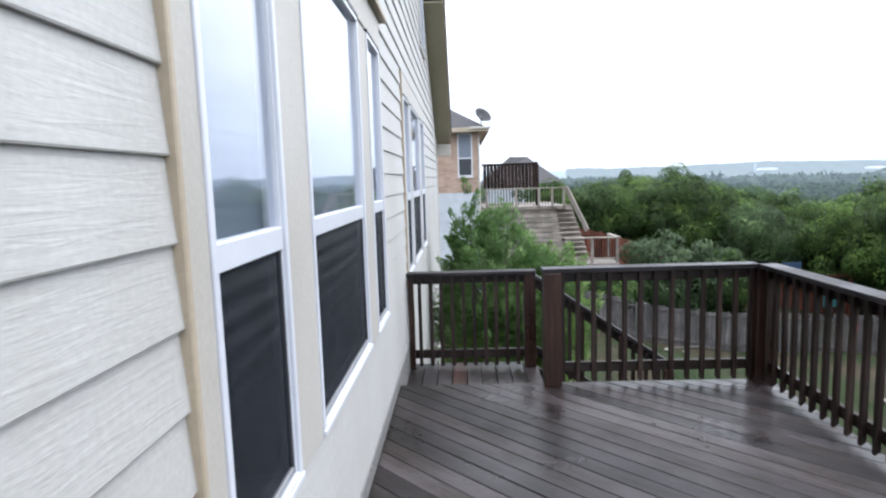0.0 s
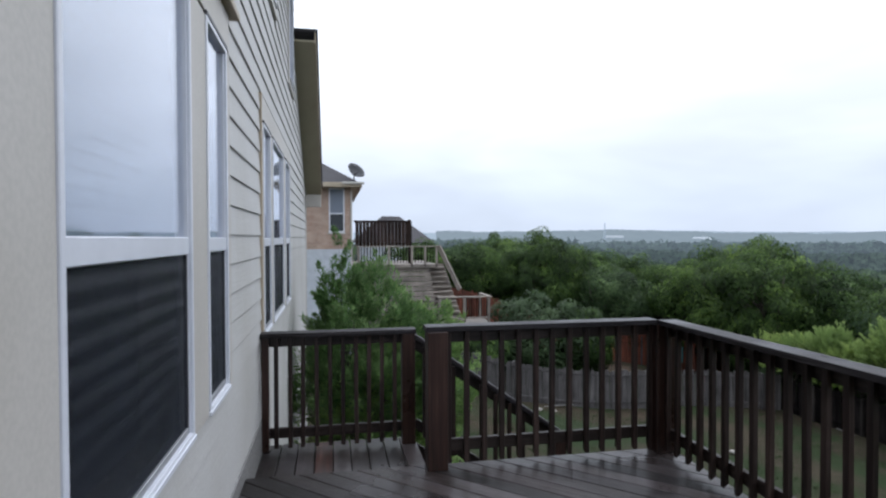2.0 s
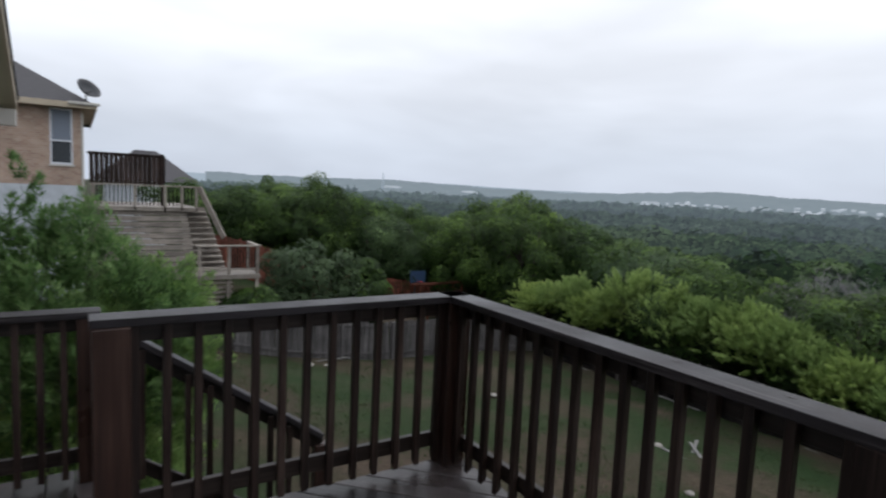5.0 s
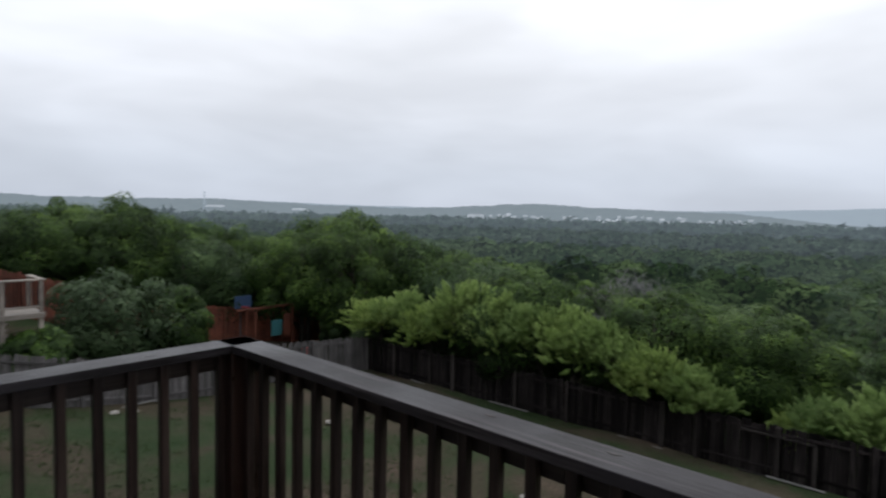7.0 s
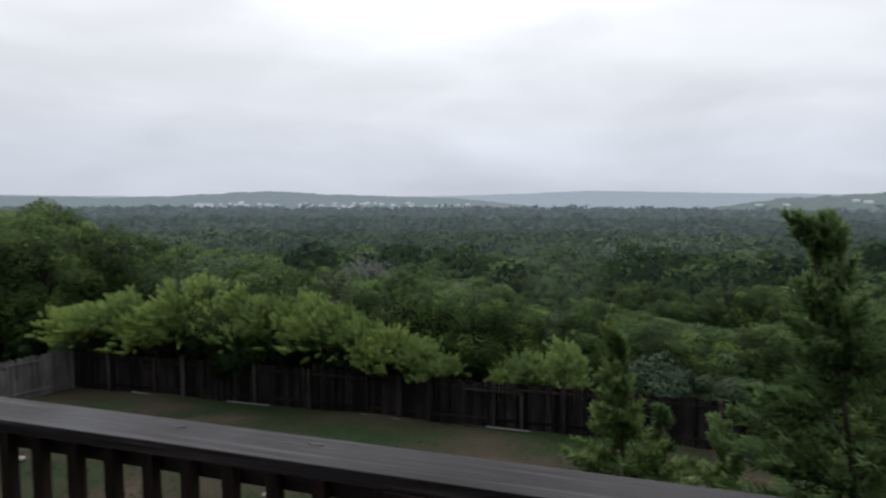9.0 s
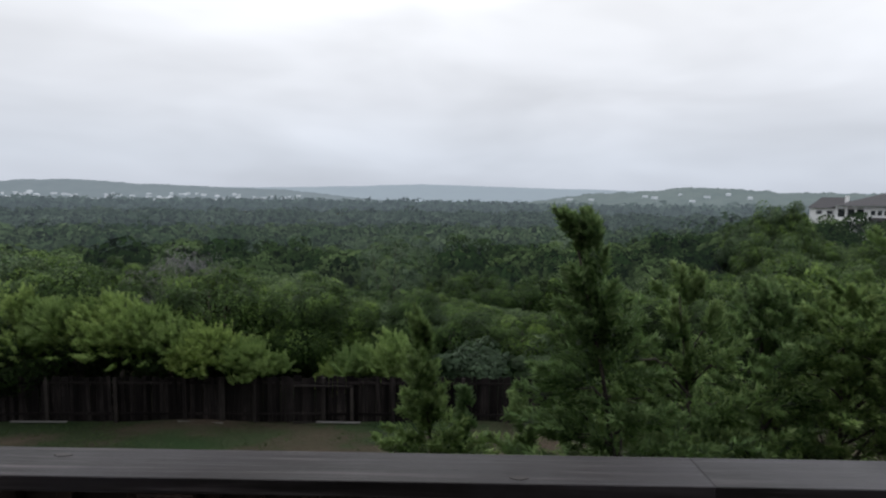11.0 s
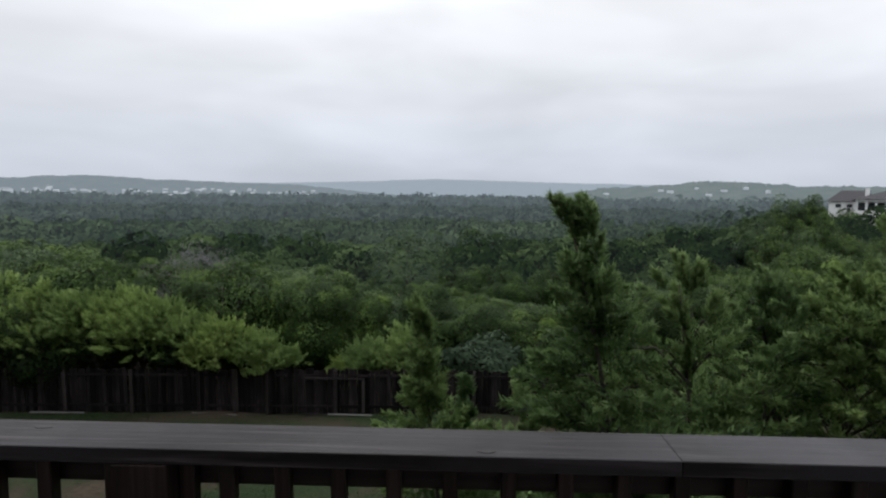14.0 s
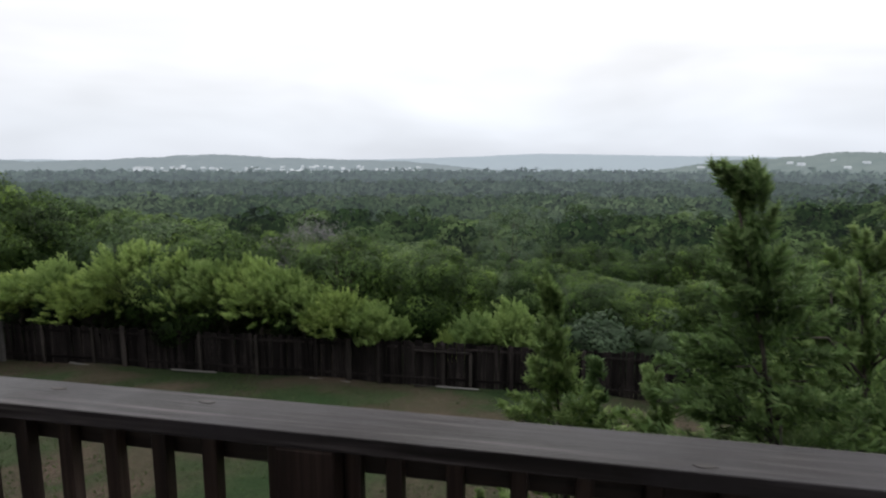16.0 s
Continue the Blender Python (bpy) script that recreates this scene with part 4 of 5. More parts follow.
run_rail("deck_railing", (CX, MIDY - 0.07), (CX, ENDY + 0.07), 0, RAIL_H, 15, LAB, spots=[0.022] + [0.113 + 0.1365 * k for k in range(13)] + [MIDY - ENDY - 0.162], caps=((MIDY - 0.07 - 1.6684, MIDY - 0.07 + 2.9),), knots=((1.9, 0.02),))
run_rail("deck_railing", (CX, ENDY - 0.07), (CX, -2.78), 0, RAIL_H, 26, LAB, first=0.022, last=0.022, caps=((2.8, 3.65),))
LRY = 6.22
post("railing_post", 1.285, LRY, LAND_Z, LAND_Z + RAIL_H - CAP_T, 0.12)
post("railing_post", 0.045, LRY, LAND_Z, LAND_Z + RAIL_H - CAP_T, 0.06)
run_rail("landing_railing", (0.02, LRY), (1.225, LRY), LAND_Z, RAIL_H, 10, LAB + " at the landing", first=0.12, last=0.06, caps=((-0.01, 1.33),))


def stairs():
    top = empty("deck_stairs", (LAND_X, 5.75, LAND_Z), label="dark timber stair flight going down from the landing", category="stairs")
    n, run, rise = 5, 0.27, 0.187
    for i in range(n):
        bm = block((run + 0.03, 0.92, 0.036), 0.004, (i * run + run / 2, 0, -(i + 1) * rise - 0.018))
        part("tread", bm, M_DECK, top)
    for s in (-0.44, 0.47):
        bm = bmesh.new()
        vs = box_bm(bm, -0.02, n * run, s - 0.02, s + 0.02, -0.28, 0)
        for v in vs:
            v.co.z -= max(0, v.co.x) * rise / run
        part("stringer", bm, M_RAILX, top)
    slope = math.atan2(rise, run)
    ln = n * run / math.cos(slope)
    rot = Matrix.Rotation(slope, 4, "Y")
    for dz, th, wd, nm, mt in ((0.93, 0.04, 0.13, "handrail_cap", M_CAP), (0.86, 0.085, 0.04, "handrail_band", M_RAILX), (0.14, 0.085, 0.04, "lower_band", M_RAILX)):
        bm = block((ln + 0.05, wd, th), 0.006, (ln / 2, 0, 0), 2)
        part(nm, bm, mt, top, at=Matrix.Translation((0.0, 0.47, dz + 0.02)) @ rot)
    me = baluster_mesh(0.82)
    for i in range(10):
        x = 0.07 + i * 0.132
        piece("baluster", me, top, Matrix.Translation((x, 0.43, 0.91 - x * rise / run)))
    part("newel_post", block((0.10, 0.10, 1.1), 0.006, (n * run + 0.02, 0.47, -0.935 + 0.32), 2), M_POST, top)
    part("platform", block((0.95, 1.0, 0.04), 0.004, (n * run + 0.45, 0, -6 * rise)), M_DECK, top)
    for dx, dy in ((0.06, -0.42), (0.06, 0.42), (0.86, -0.42), (0.86, 0.42)):
        x, y = n * run + dx, dy
        g = gz(LAND_X + x, 5.75 + y) - LAND_Z
        zt = -6 * rise - 0.02
        part("support_post", block((0.09, 0.09, zt - g + 0.2), 0.004, (x, y, (zt + g - 0.2) / 2)), M_POST, top)


stairs()


# ---------------- yard fences ----------------
def picket_mesh(h, w, mat, dog=True):
    bm = bmesh.new()
    e = 0.03 if dog else 0.002
    prism(bm, [(-w / 2, 0), (w / 2, 0), (w / 2, h - e), (w / 2 - e, h), (-w / 2 + e, h), (-w / 2, h - e)], -0.009, 0.009)
    bm.transform(Matrix.Rotation(radians(90), 4, "X"))
    return mesh_of("picket", bm, mat)


def fence(name, a, b, h, mat, label, step=0.15, posts=2.4, rail_side=-1, mat_rail=None, lean=0.03, seed=3):
    rnd = random.Random(seed)
    a, b = Vector((*a, 0)), Vector((*b, 0))
    L = (b - a).length
    d = (b - a) / L
    ang = math.atan2(d.y, d.x)
    top = empty(name, (a.x, a.y, gz(a.x, a.y)), label=label, category="fence")
    base = top.location.copy()
    meshes = [picket_mesh(h + dh, step - g, mat) for dh, g in ((0, 0.008), (0.03, 0.012), (-0.04, 0.006))]
    n = int(L / step)
    for i in range(n):
        p = a + d * (i + 0.5) * step
        z = gz(p.x, p.y)
        m = Matrix.Translation((p.x - base.x, p.y - base.y, z - base.z + rnd.uniform(-0.02, 0.02))) @ Matrix.Rotation(ang, 4, "Z") @ Matrix.Rotation(rnd.gauss(0, lean * 0.3), 4, "Y") @ Matrix.Rotation(rnd.gauss(0, 0.02), 4, "X")
        piece("picket", rnd.choice(meshes), top, m)
    k = int(L / posts)
    nrm = Vector((-d.y, d.x, 0)) * rail_side
    for i in range(k + 1):
        p = a + d * min(L, i * posts) + nrm * 0.07
        z = gz(p.x, p.y)
        part("fence_post", block((0.09, 0.12, h + 0.2), 0.005, (p.x - base.x, p.y - base.y, z - base.z + h / 2 - 0.12)), mat_rail if mat_rail and i % 3 else mat, top)
        if i < k:
            q = a + d * (i + 1) * posts + nrm * 0.03
            s = a + d * i * posts + nrm * 0.03
            for zz in (0.28, h - 0.22):
                s3 = Vector((s.x - base.x, s.y - base.y, gz(s.x, s.y) - base.z + zz))
                q3 = Vector((q.x - base.x, q.y - base.y, gz(q.x, q.y) - base.z + zz))
                bm = block(((q3 - s3).length, 0.036, 0.085), 0.003)
                part("fence_rail", bm, mat, top, at=Matrix.Translation((s3 + q3) / 2) @ (q3 - s3).to_track_quat("X", "Z").to_matrix().to_4x4())
    return top


BACK = fence("back_fence", (21.5, 25.65), (21.5, -14), 1.6, M_FDARK, "nearly black timber fence with greyer posts below the yard", rail_side=-1, mat_rail=M_FPOST)
for y0, y1, z0, z1 in ((5.45, 7.5, -4.93, -4.86), (5.45, 7.5, -6.24, -6.17), (5.42, 5.52, -6.16, -4.94), (9.85, 10.05, -6.35, -4.62), (19.3, 19.5, -6.4, -4.7)):
    bm = span(21.35, 21.41, y0, y1, z0, z1, 0.004)
    bm.transform(Matrix.Translation(-BACK.location))
    part("fence_rail" if y1 - y0 > 1 else "fence_post", bm, M_FPOST, BACK)
fence("side_fence", (3.5, 25.0), (21.4, 25.1), 1.7, M_FGREY, "weathered grey timber fence along the side of the yard", rail_side=-1, seed=5)
fence("red_fence", (6.2, 34.0), (25.0, 34.0), 2.0, M_FRED, "reddish-brown cedar fence of a neighbouring yard", step=0.16, seed=7)


def loose_board(x, y, L, turn, mat, lift=0.1, tilt=0.0, label="pale weathered board lying on the grass"):
    bm = block((L, 0.09, 0.03), 0.004)
    ob = part("loose_board", bm, mat, at=Matrix.Translation((x, y, gz(x, y) + lift)) @ Matrix.Rotation(turn, 4, "Z") @ Matrix.Rotation(tilt, 4, "Y"))
    return tagged(ob, label, "board", "loose boards in the yard")


for x, y, L, t in ((21.15, 20.9, 2.0, 1.45), (21.2, 16.2, 1.9, 1.6), (21.1, 10.6, 1.6, 1.5), (21.15, 5.9, 1.5, 1.57), (15.9, 11.7, 1.6, 0.9), (16.3, 12.1, 1.3, 0.5), (15.0, 11.8, 0.9, 1.5),
                   (9.5, 24.6, 2.6, 0.05)):
    loose_board(x, y, L, t, M_PALE, 0.06)


def stone(x, y, r, seed):
    bm = bmesh.new()
    bmesh.ops.create_icosphere(bm, subdivisions=2, radius=r)
    for v in bm.verts:
        v.co *= 1 + 0.25 * noise.noise(v.co * 6 + Vector((seed, 0, 0)))
        v.co.z *= 0.6
    ob = part("stone", bm, M_STONE, at=Matrix.Translation((x, y, gz(x, y) + r * 0.3)))
    return tagged(ob, "pale rounded stone lying in the grass", "stone", "stones in the yard")


for i, (x, y, r) in enumerate(((13.4, 17.9, 0.12), (8.9, 23.8, 0.16), (9.6, 23.9, 0.13), (12.9, 9.9, 0.10), (15.2, 12.5, 0.13))):
    stone(x, y, r, i)


# ---------------- trees of the yard ----------------
def cedar(seed, x, y, tip, radius, lean=(0, 0), n=100, base=0.25, spire=False):
    h = tip - gz(x, y)
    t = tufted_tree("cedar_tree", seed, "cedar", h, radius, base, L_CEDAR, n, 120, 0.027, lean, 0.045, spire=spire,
                    label="green young cedar with a leaning tip and nodding tufted sprays", group="cedars below the deck")
    return place(t, x, y)


cedar(11, 6.3, 2.24, 0.70, 0.66, (-0.05, 0.26), n=125, spire=True)
cedar(12, 6.6, 2.02, 0.02, 0.48, (-0.05, 0.10), n=75)
cedar(13, 7.4, 1.40, -0.34, 0.55, (0.0, 0.12), n=75)
cedar(14, 5.5, 0.98, 1.55, 0.98, (-0.3, 0.54), n=150, spire=True)
cedar(15, 6.0, 0.34, 1.16, 1.1, (-0.1, 0.30), n=120)
cedar(16, 6.4, -0.35, 1.0, 1.15, (-0.1, 0.2), n=115)
cedar(17, 6.5, -1.05, 0.98, 1.4, (-0.1, 0.2), n=105, base=0.9)
cedar(18, 6.6, -1.95, 1.40, 1.6, (-0.1, 0.3), n=115, base=1.0)
cedar(19, 6.0, 2.85, -0.85, 0.5, (0.0, 0.1), n=40)

for i, (x, y, top, r, b, n, lab) in enumerate(((1.25, 10.4, 1.55, 1.15, 2.5, 320, "airy bright green multi-stemmed shrub tree beside the house wall"), (0.8, 10.4, 2.1, 0.45, 3.4, 60, "thin upright leafy shoots of a shrub tree"),
                                               (2.05, 10.7, 1.15, 0.85, 2.2, 260, "low bright green shrub beside the stairs"), (1.3, 10.5, 0.3, 1.25, 0.8, 420, "low green undergrowth of a shrub tree"))):
    t = tufted_tree("ash_tree", 31 + i, "plume", top - 0.3 - gz(x, y), r, b, L_ASH, n, 110, 0.040, (0, 0), 0.03, 4, label=lab)
    place(t, x, y)

# lime-green shrub trees behind the back fence, hanging over it
for i, (y, top, r, b) in enumerate(((25.3, -2.95, 1.5, 1.75), (23.4, -2.15, 1.6, 1.6), (21.3, -2.55, 1.35, 1.2), (18.9, -1.25, 1.7, 1.9), (17.1, -1.75, 1.5, 1.75), (15.4, -1.95, 1.5, 1.7), (13.9, -1.75, 1.6, 1.75),
                                    (12.2, -2.35, 1.4, 1.7), (10.8, -3.0, 1.25, 1.6), (9.6, -3.5, 1.0, 1.5), (8.6, -4.05, 0.75, 1.4), (5.3, -3.75, 0.95, 0.9), (4.1, -3.15, 1.0, 0.9), (6.1, -4.35, 0.6, 0.8))):
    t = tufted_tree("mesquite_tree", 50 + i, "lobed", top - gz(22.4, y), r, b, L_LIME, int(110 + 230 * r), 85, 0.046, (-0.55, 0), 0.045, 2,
                    label="feathery lime-green mesquite leaning over the fence", group="mesquites along the fence")
    place(t, 22.4 if y > 7 else 23.4, y)

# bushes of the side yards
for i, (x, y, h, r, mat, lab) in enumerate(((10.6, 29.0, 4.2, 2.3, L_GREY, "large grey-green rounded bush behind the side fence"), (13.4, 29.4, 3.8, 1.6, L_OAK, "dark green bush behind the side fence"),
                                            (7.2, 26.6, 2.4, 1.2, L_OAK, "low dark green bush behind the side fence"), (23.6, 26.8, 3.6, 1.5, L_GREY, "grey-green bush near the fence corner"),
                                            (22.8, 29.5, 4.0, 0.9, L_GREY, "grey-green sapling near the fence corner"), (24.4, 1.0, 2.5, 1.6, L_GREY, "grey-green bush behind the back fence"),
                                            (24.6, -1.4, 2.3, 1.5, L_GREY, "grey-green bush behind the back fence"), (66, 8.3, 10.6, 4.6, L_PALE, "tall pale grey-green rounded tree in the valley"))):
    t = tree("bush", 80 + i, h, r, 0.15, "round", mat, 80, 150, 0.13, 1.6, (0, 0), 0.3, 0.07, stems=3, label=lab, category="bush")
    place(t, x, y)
dead = tree("dead_tree", 95, 6.4, 2.0, 2.6, "round", L_DEAD, 46, 34, 0.026, 18.0, (0, 0), 0.6, 0.05, stems=4, label="bare grey dead tree among green ones")
place(dead, 27.0, 13.9)

# ---------------- woodland beyond the fence ----------------
AZ = (-40, -35, -28, -10, -0.5, 10.6, 21.3, 28.7, 35.4, 40.2, 44, 47.6, 52, 56, 58, 60.4, 63.6, 67, 69, 72, 76.7, 80, 90)
EL = (-0.05, -0.06, -0.10, -0.19, -0.168, -0.146, -0.115, -0.108, -0.096, -0.075, -0.060, -0.036, -0.010, -0.030, -0.050, -0.037, -0.028, -0.020, 0.0, 0.012, -0.002, 0.0, -0.02)


def crest(x, y):
    """Height that the near belt of trees may reach at a place: the tree line climbs towards the north."""
    d = math.hypot(x - 1.8, y - 2.4)
    return 1.48 + d * float(np.interp(math.degrees(math.atan2(y - 2.4, x - 1.8)), AZ, EL))


def oak(i, n, per, size):
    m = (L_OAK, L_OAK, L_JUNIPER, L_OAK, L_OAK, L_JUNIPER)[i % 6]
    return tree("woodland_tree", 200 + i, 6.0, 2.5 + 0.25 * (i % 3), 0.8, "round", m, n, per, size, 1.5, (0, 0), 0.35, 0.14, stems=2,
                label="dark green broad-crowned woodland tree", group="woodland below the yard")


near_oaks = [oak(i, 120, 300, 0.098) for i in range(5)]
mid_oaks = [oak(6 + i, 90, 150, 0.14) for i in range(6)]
rng = random.Random(9)
spots = []


def try_spot(x, y, gap):
    if -12 < x < 22.8 and -20 < y < 36 or math.hypot(x - 66, y - 8.3) < 7 or (30 < x < 64 and abs(y - 2.2 - (x - 1.8) * 0.093) < 3 and x > 40) or (math.hypot(x - 27, y - 13.9) < 2.2) or (23 < x < 27 and 12 < y < 15.5):
        return False
    if all((x - a) ** 2 + (y - b) ** 2 > gap * gap for a, b in spots):
        spots.append((x, y))
        return True
    return False


def plant(sources, x, y, s):
    t = copy_thing(rng.choice(sources), Matrix.Identity(4))
    t.location = (x, y, gz(x, y) - 0.1)
    t.rotation_euler = (0, 0, rng.uniform(0, 6.28))
    w = 0.55 + 0.45 * s
    t.scale = (w, w, s)


used, tries = 0, 0
for az, dd in ((82, 47), (78, 46), (74.5, 47), (71.5, 46.5), (68, 46), (64.5, 45), (61, 45), (57.5, 45), (50.5, 47), (47, 46), (43.5, 45), (40, 42), (36, 40), (31, 37), (26, 35), (21, 33), (15, 31)):
    x, y = 1.8 + dd * math.cos(radians(az)), 2.4 + dd * math.sin(radians(az))
    if try_spot(x, y, 1.5):
        plant(near_oaks, x, y, max(0.45, (crest(x, y) + 0.1 - gz(x, y)) / 6.0))
while used < 78 and tries < 9000:
    tries += 1
    r = rng.uniform(24, 50)
    a = radians(rng.uniform(-32, 82))
    x, y = 1.8 + r * math.cos(a), 2.4 + r * math.sin(a)
    if try_spot(x, y, 2.9):
        h = crest(x, y) - gz(x, y) - rng.uniform(0.0, 0.8)
        plant(near_oaks, x, y, min(1.7, max(0.42, h / 6.0)))
        used += 1
used = 0
while used < 175 and tries < 60000:
    tries += 1
    r = 46 + 70 * rng.random() ** 1.2
    a = radians(rng.uniform(-44, 84))
    x, y = 1.8 + r * math.cos(a), 2.4 + r * math.sin(a)
    if try_spot(x, y, 3.8):
        h = min(6.2, crest(x, y) - gz(x, y)) if a > 0.6 else rng.uniform(4.2, 6.4)
        plant(mid_oaks, x, y, min(1.5, max(0.6, h / 6.0)))
        used += 1
for i, t in enumerate(near_oaks):
    x, y = ((25.2, 8.0), (25.8, 18.8), (27.5, 22.8), (29, 3.5), (28.5, 29.5))[i]
    place(t, x, y, i, max(0.45, (crest(x, y) - gz(x, y)) / 6.0))
for i, t in enumerate(mid_oaks):
    x, y = ((104, -59), (100, -60), (107, -47), (94, -70), (97, -53), (94, -78))[i]
    place(t, x, y, i, 1.15)
x, y = 32.6, 42.0
place(copy_thing(near_oaks[1], Matrix.Identity(4)), x, y, 0.4, (1.35 - gz(x, y)) / 6.0)


def far_wood(name, r0, r1, n, size, mat, label, seed, quads=26, leaf_size=0.2, a0=-1.15, a1=1.5):
    """Tree crowns of the valley: each a ragged heap of leaf clumps, joined."""
    g = np.random.default_rng(seed)
    r = np.exp(g.uniform(np.log(r0), np.log(r1), n))
    a = g.uniform(a0, a1, n)
    x, y = 2 + r * np.cos(a), 3 + r * np.sin(a)
    s = size * g.uniform(0.55, 1.4, n)
    s = np.where((np.abs(a + 0.575) < 0.07) & (r > 80) & (r < 165), s * 0.74, s)   # young growth below the mansion
    z = ground_z(x, y)
    c = np.stack((x, y, z + s * 0.75), 1)
    k = np.repeat(np.arange(n), 6)  # six clumps to a crown
    off = g.normal(size=(n * 6, 3)) * np.array((0.46, 0.46, 0.22)) * s[k][:, None]
    v, f, d, ci, p = leaf_cloud(g, c[k] + off, s[k] * 0.5, quads, 1.0, 1.2, 0.8, 0.12, 0.75)
    out = unit(p - (c[k] - np.array((0, 0, 0.4)) * s[k][:, None])[ci])
    ctr = v.reshape(-1, 3, 3).mean(1, keepdims=True)
    kk = np.repeat(k, quads)
    v = (ctr + (v.reshape(-1, 3, 3) - ctr) * (leaf_size * s[kk])[:, None, None]).reshape(-1, 3)
    tone = np.repeat(np.repeat(g.uniform(0, 1, n) ** 1.2, 6), quads)
    ob = new(name, from_arrays(name, v, f, mat, soft=unit(d * 0.7 + out * 0.7), tone_and_light=tone))
    return tagged(ob, label, "woodland", kind="stuff")


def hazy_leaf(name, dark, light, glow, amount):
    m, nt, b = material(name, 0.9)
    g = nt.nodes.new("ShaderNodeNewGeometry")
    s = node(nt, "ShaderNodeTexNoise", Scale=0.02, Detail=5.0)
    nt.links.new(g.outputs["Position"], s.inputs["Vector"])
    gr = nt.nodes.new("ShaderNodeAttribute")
    gr.attribute_name = "tone_and_light"
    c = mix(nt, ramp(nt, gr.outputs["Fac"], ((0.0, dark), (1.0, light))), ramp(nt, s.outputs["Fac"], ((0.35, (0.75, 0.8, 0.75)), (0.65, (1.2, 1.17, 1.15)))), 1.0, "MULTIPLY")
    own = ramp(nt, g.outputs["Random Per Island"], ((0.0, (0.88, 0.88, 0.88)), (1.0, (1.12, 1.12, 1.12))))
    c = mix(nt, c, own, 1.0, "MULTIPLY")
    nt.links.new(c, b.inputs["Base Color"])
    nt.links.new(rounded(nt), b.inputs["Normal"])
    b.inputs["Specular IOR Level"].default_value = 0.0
    # distance haze put in as a glow of the air's colour
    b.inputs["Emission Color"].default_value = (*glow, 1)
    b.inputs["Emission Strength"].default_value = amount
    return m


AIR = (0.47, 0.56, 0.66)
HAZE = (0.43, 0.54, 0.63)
# painted haze: glow rises and colour contrast falls from band to band
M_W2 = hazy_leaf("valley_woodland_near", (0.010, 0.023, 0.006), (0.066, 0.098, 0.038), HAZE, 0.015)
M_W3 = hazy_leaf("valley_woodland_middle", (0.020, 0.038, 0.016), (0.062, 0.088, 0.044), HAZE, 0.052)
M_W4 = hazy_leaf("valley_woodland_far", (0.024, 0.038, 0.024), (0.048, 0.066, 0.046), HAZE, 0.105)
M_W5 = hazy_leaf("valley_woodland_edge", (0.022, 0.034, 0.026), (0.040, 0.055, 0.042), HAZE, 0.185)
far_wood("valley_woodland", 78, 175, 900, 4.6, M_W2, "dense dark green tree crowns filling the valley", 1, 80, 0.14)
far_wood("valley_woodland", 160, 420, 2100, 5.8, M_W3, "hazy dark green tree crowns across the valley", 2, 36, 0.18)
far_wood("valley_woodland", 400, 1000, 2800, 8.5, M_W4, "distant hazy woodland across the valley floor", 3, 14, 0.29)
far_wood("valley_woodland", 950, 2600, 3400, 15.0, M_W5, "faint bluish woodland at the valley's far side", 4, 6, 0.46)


# ---------------- far hills ----------------
def hill(name, dist, line, mat, label, base=-52, rough=3.0):
    """A ridge across the valley, given by its skyline (bearing in degrees, rise over distance), with an uneven wooded crest."""
    n, rows = 320, 6
    a = np.radians(np.linspace(line[0][0], line[-1][0], n))
    el = np.interp(np.degrees(a), [p[0] for p in line], [p[1] for p in line])
    k = np.hanning(25)
    el = np.convolve(np.pad(el, 12, "edge"), k / k.sum(), "valid")
    g = np.random.default_rng(int(dist))
    bumps = np.convolve(g.normal(0, 1, n), np.ones(7) / 7, "same") * rough * 1.6 + g.normal(0, 1, n) * rough * 0.25
    z_top = 1.7 + el * (dist + 420) + bumps
    vs = []
    for q in range(rows):
        t = q / (rows - 1)
        d = dist + 420 * t
        vs.append(np.stack((d * np.cos(a), d * np.sin(a), base + (z_top - base) * math.sin(t * math.pi / 2)), 1))
    vs.append(np.stack(((dist + 700) * np.cos(a), (dist + 700) * np.sin(a), np.full(n, base - 10)), 1))
    v = np.concatenate(vs)
    i, j = np.meshgrid(np.arange(len(vs) - 1), np.arange(n - 1), indexing="ij")
    f = np.stack((i * n + j, i * n + j + 1, (i + 1) * n + j + 1, (i + 1) * n + j), -1).reshape(-1, 4)
    ob = new(name, from_arrays(name, v, f, mat, True))
    return tagged(ob, label, "hills", kind="structure")


# haze painted as emission, stronger for each farther ridge
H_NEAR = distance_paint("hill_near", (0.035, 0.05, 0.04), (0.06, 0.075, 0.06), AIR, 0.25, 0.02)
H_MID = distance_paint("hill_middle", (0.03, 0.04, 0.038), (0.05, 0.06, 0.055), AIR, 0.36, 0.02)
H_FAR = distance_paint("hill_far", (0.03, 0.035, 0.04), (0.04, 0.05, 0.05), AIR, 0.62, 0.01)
LINE_MID = ((6, -0.010), (14, 0.004), (22, 0.009), (28, 0.012), (33.6, 0.017), (38, 0.011), (45, 0.005), (52, 0.006), (58, 0.010), (64, 0.014), (70, 0.010), (80, 0.012))
LINE_NEAR = ((-46, 0.012), (-38, 0.012), (-30, 0.010), (-26, 0.0165), (-22, 0.0165), (-18, 0.011), (-13, 0.005), (-9, -0.006), (-4, -0.022))
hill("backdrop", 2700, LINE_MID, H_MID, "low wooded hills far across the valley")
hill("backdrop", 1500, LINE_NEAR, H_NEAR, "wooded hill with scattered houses")
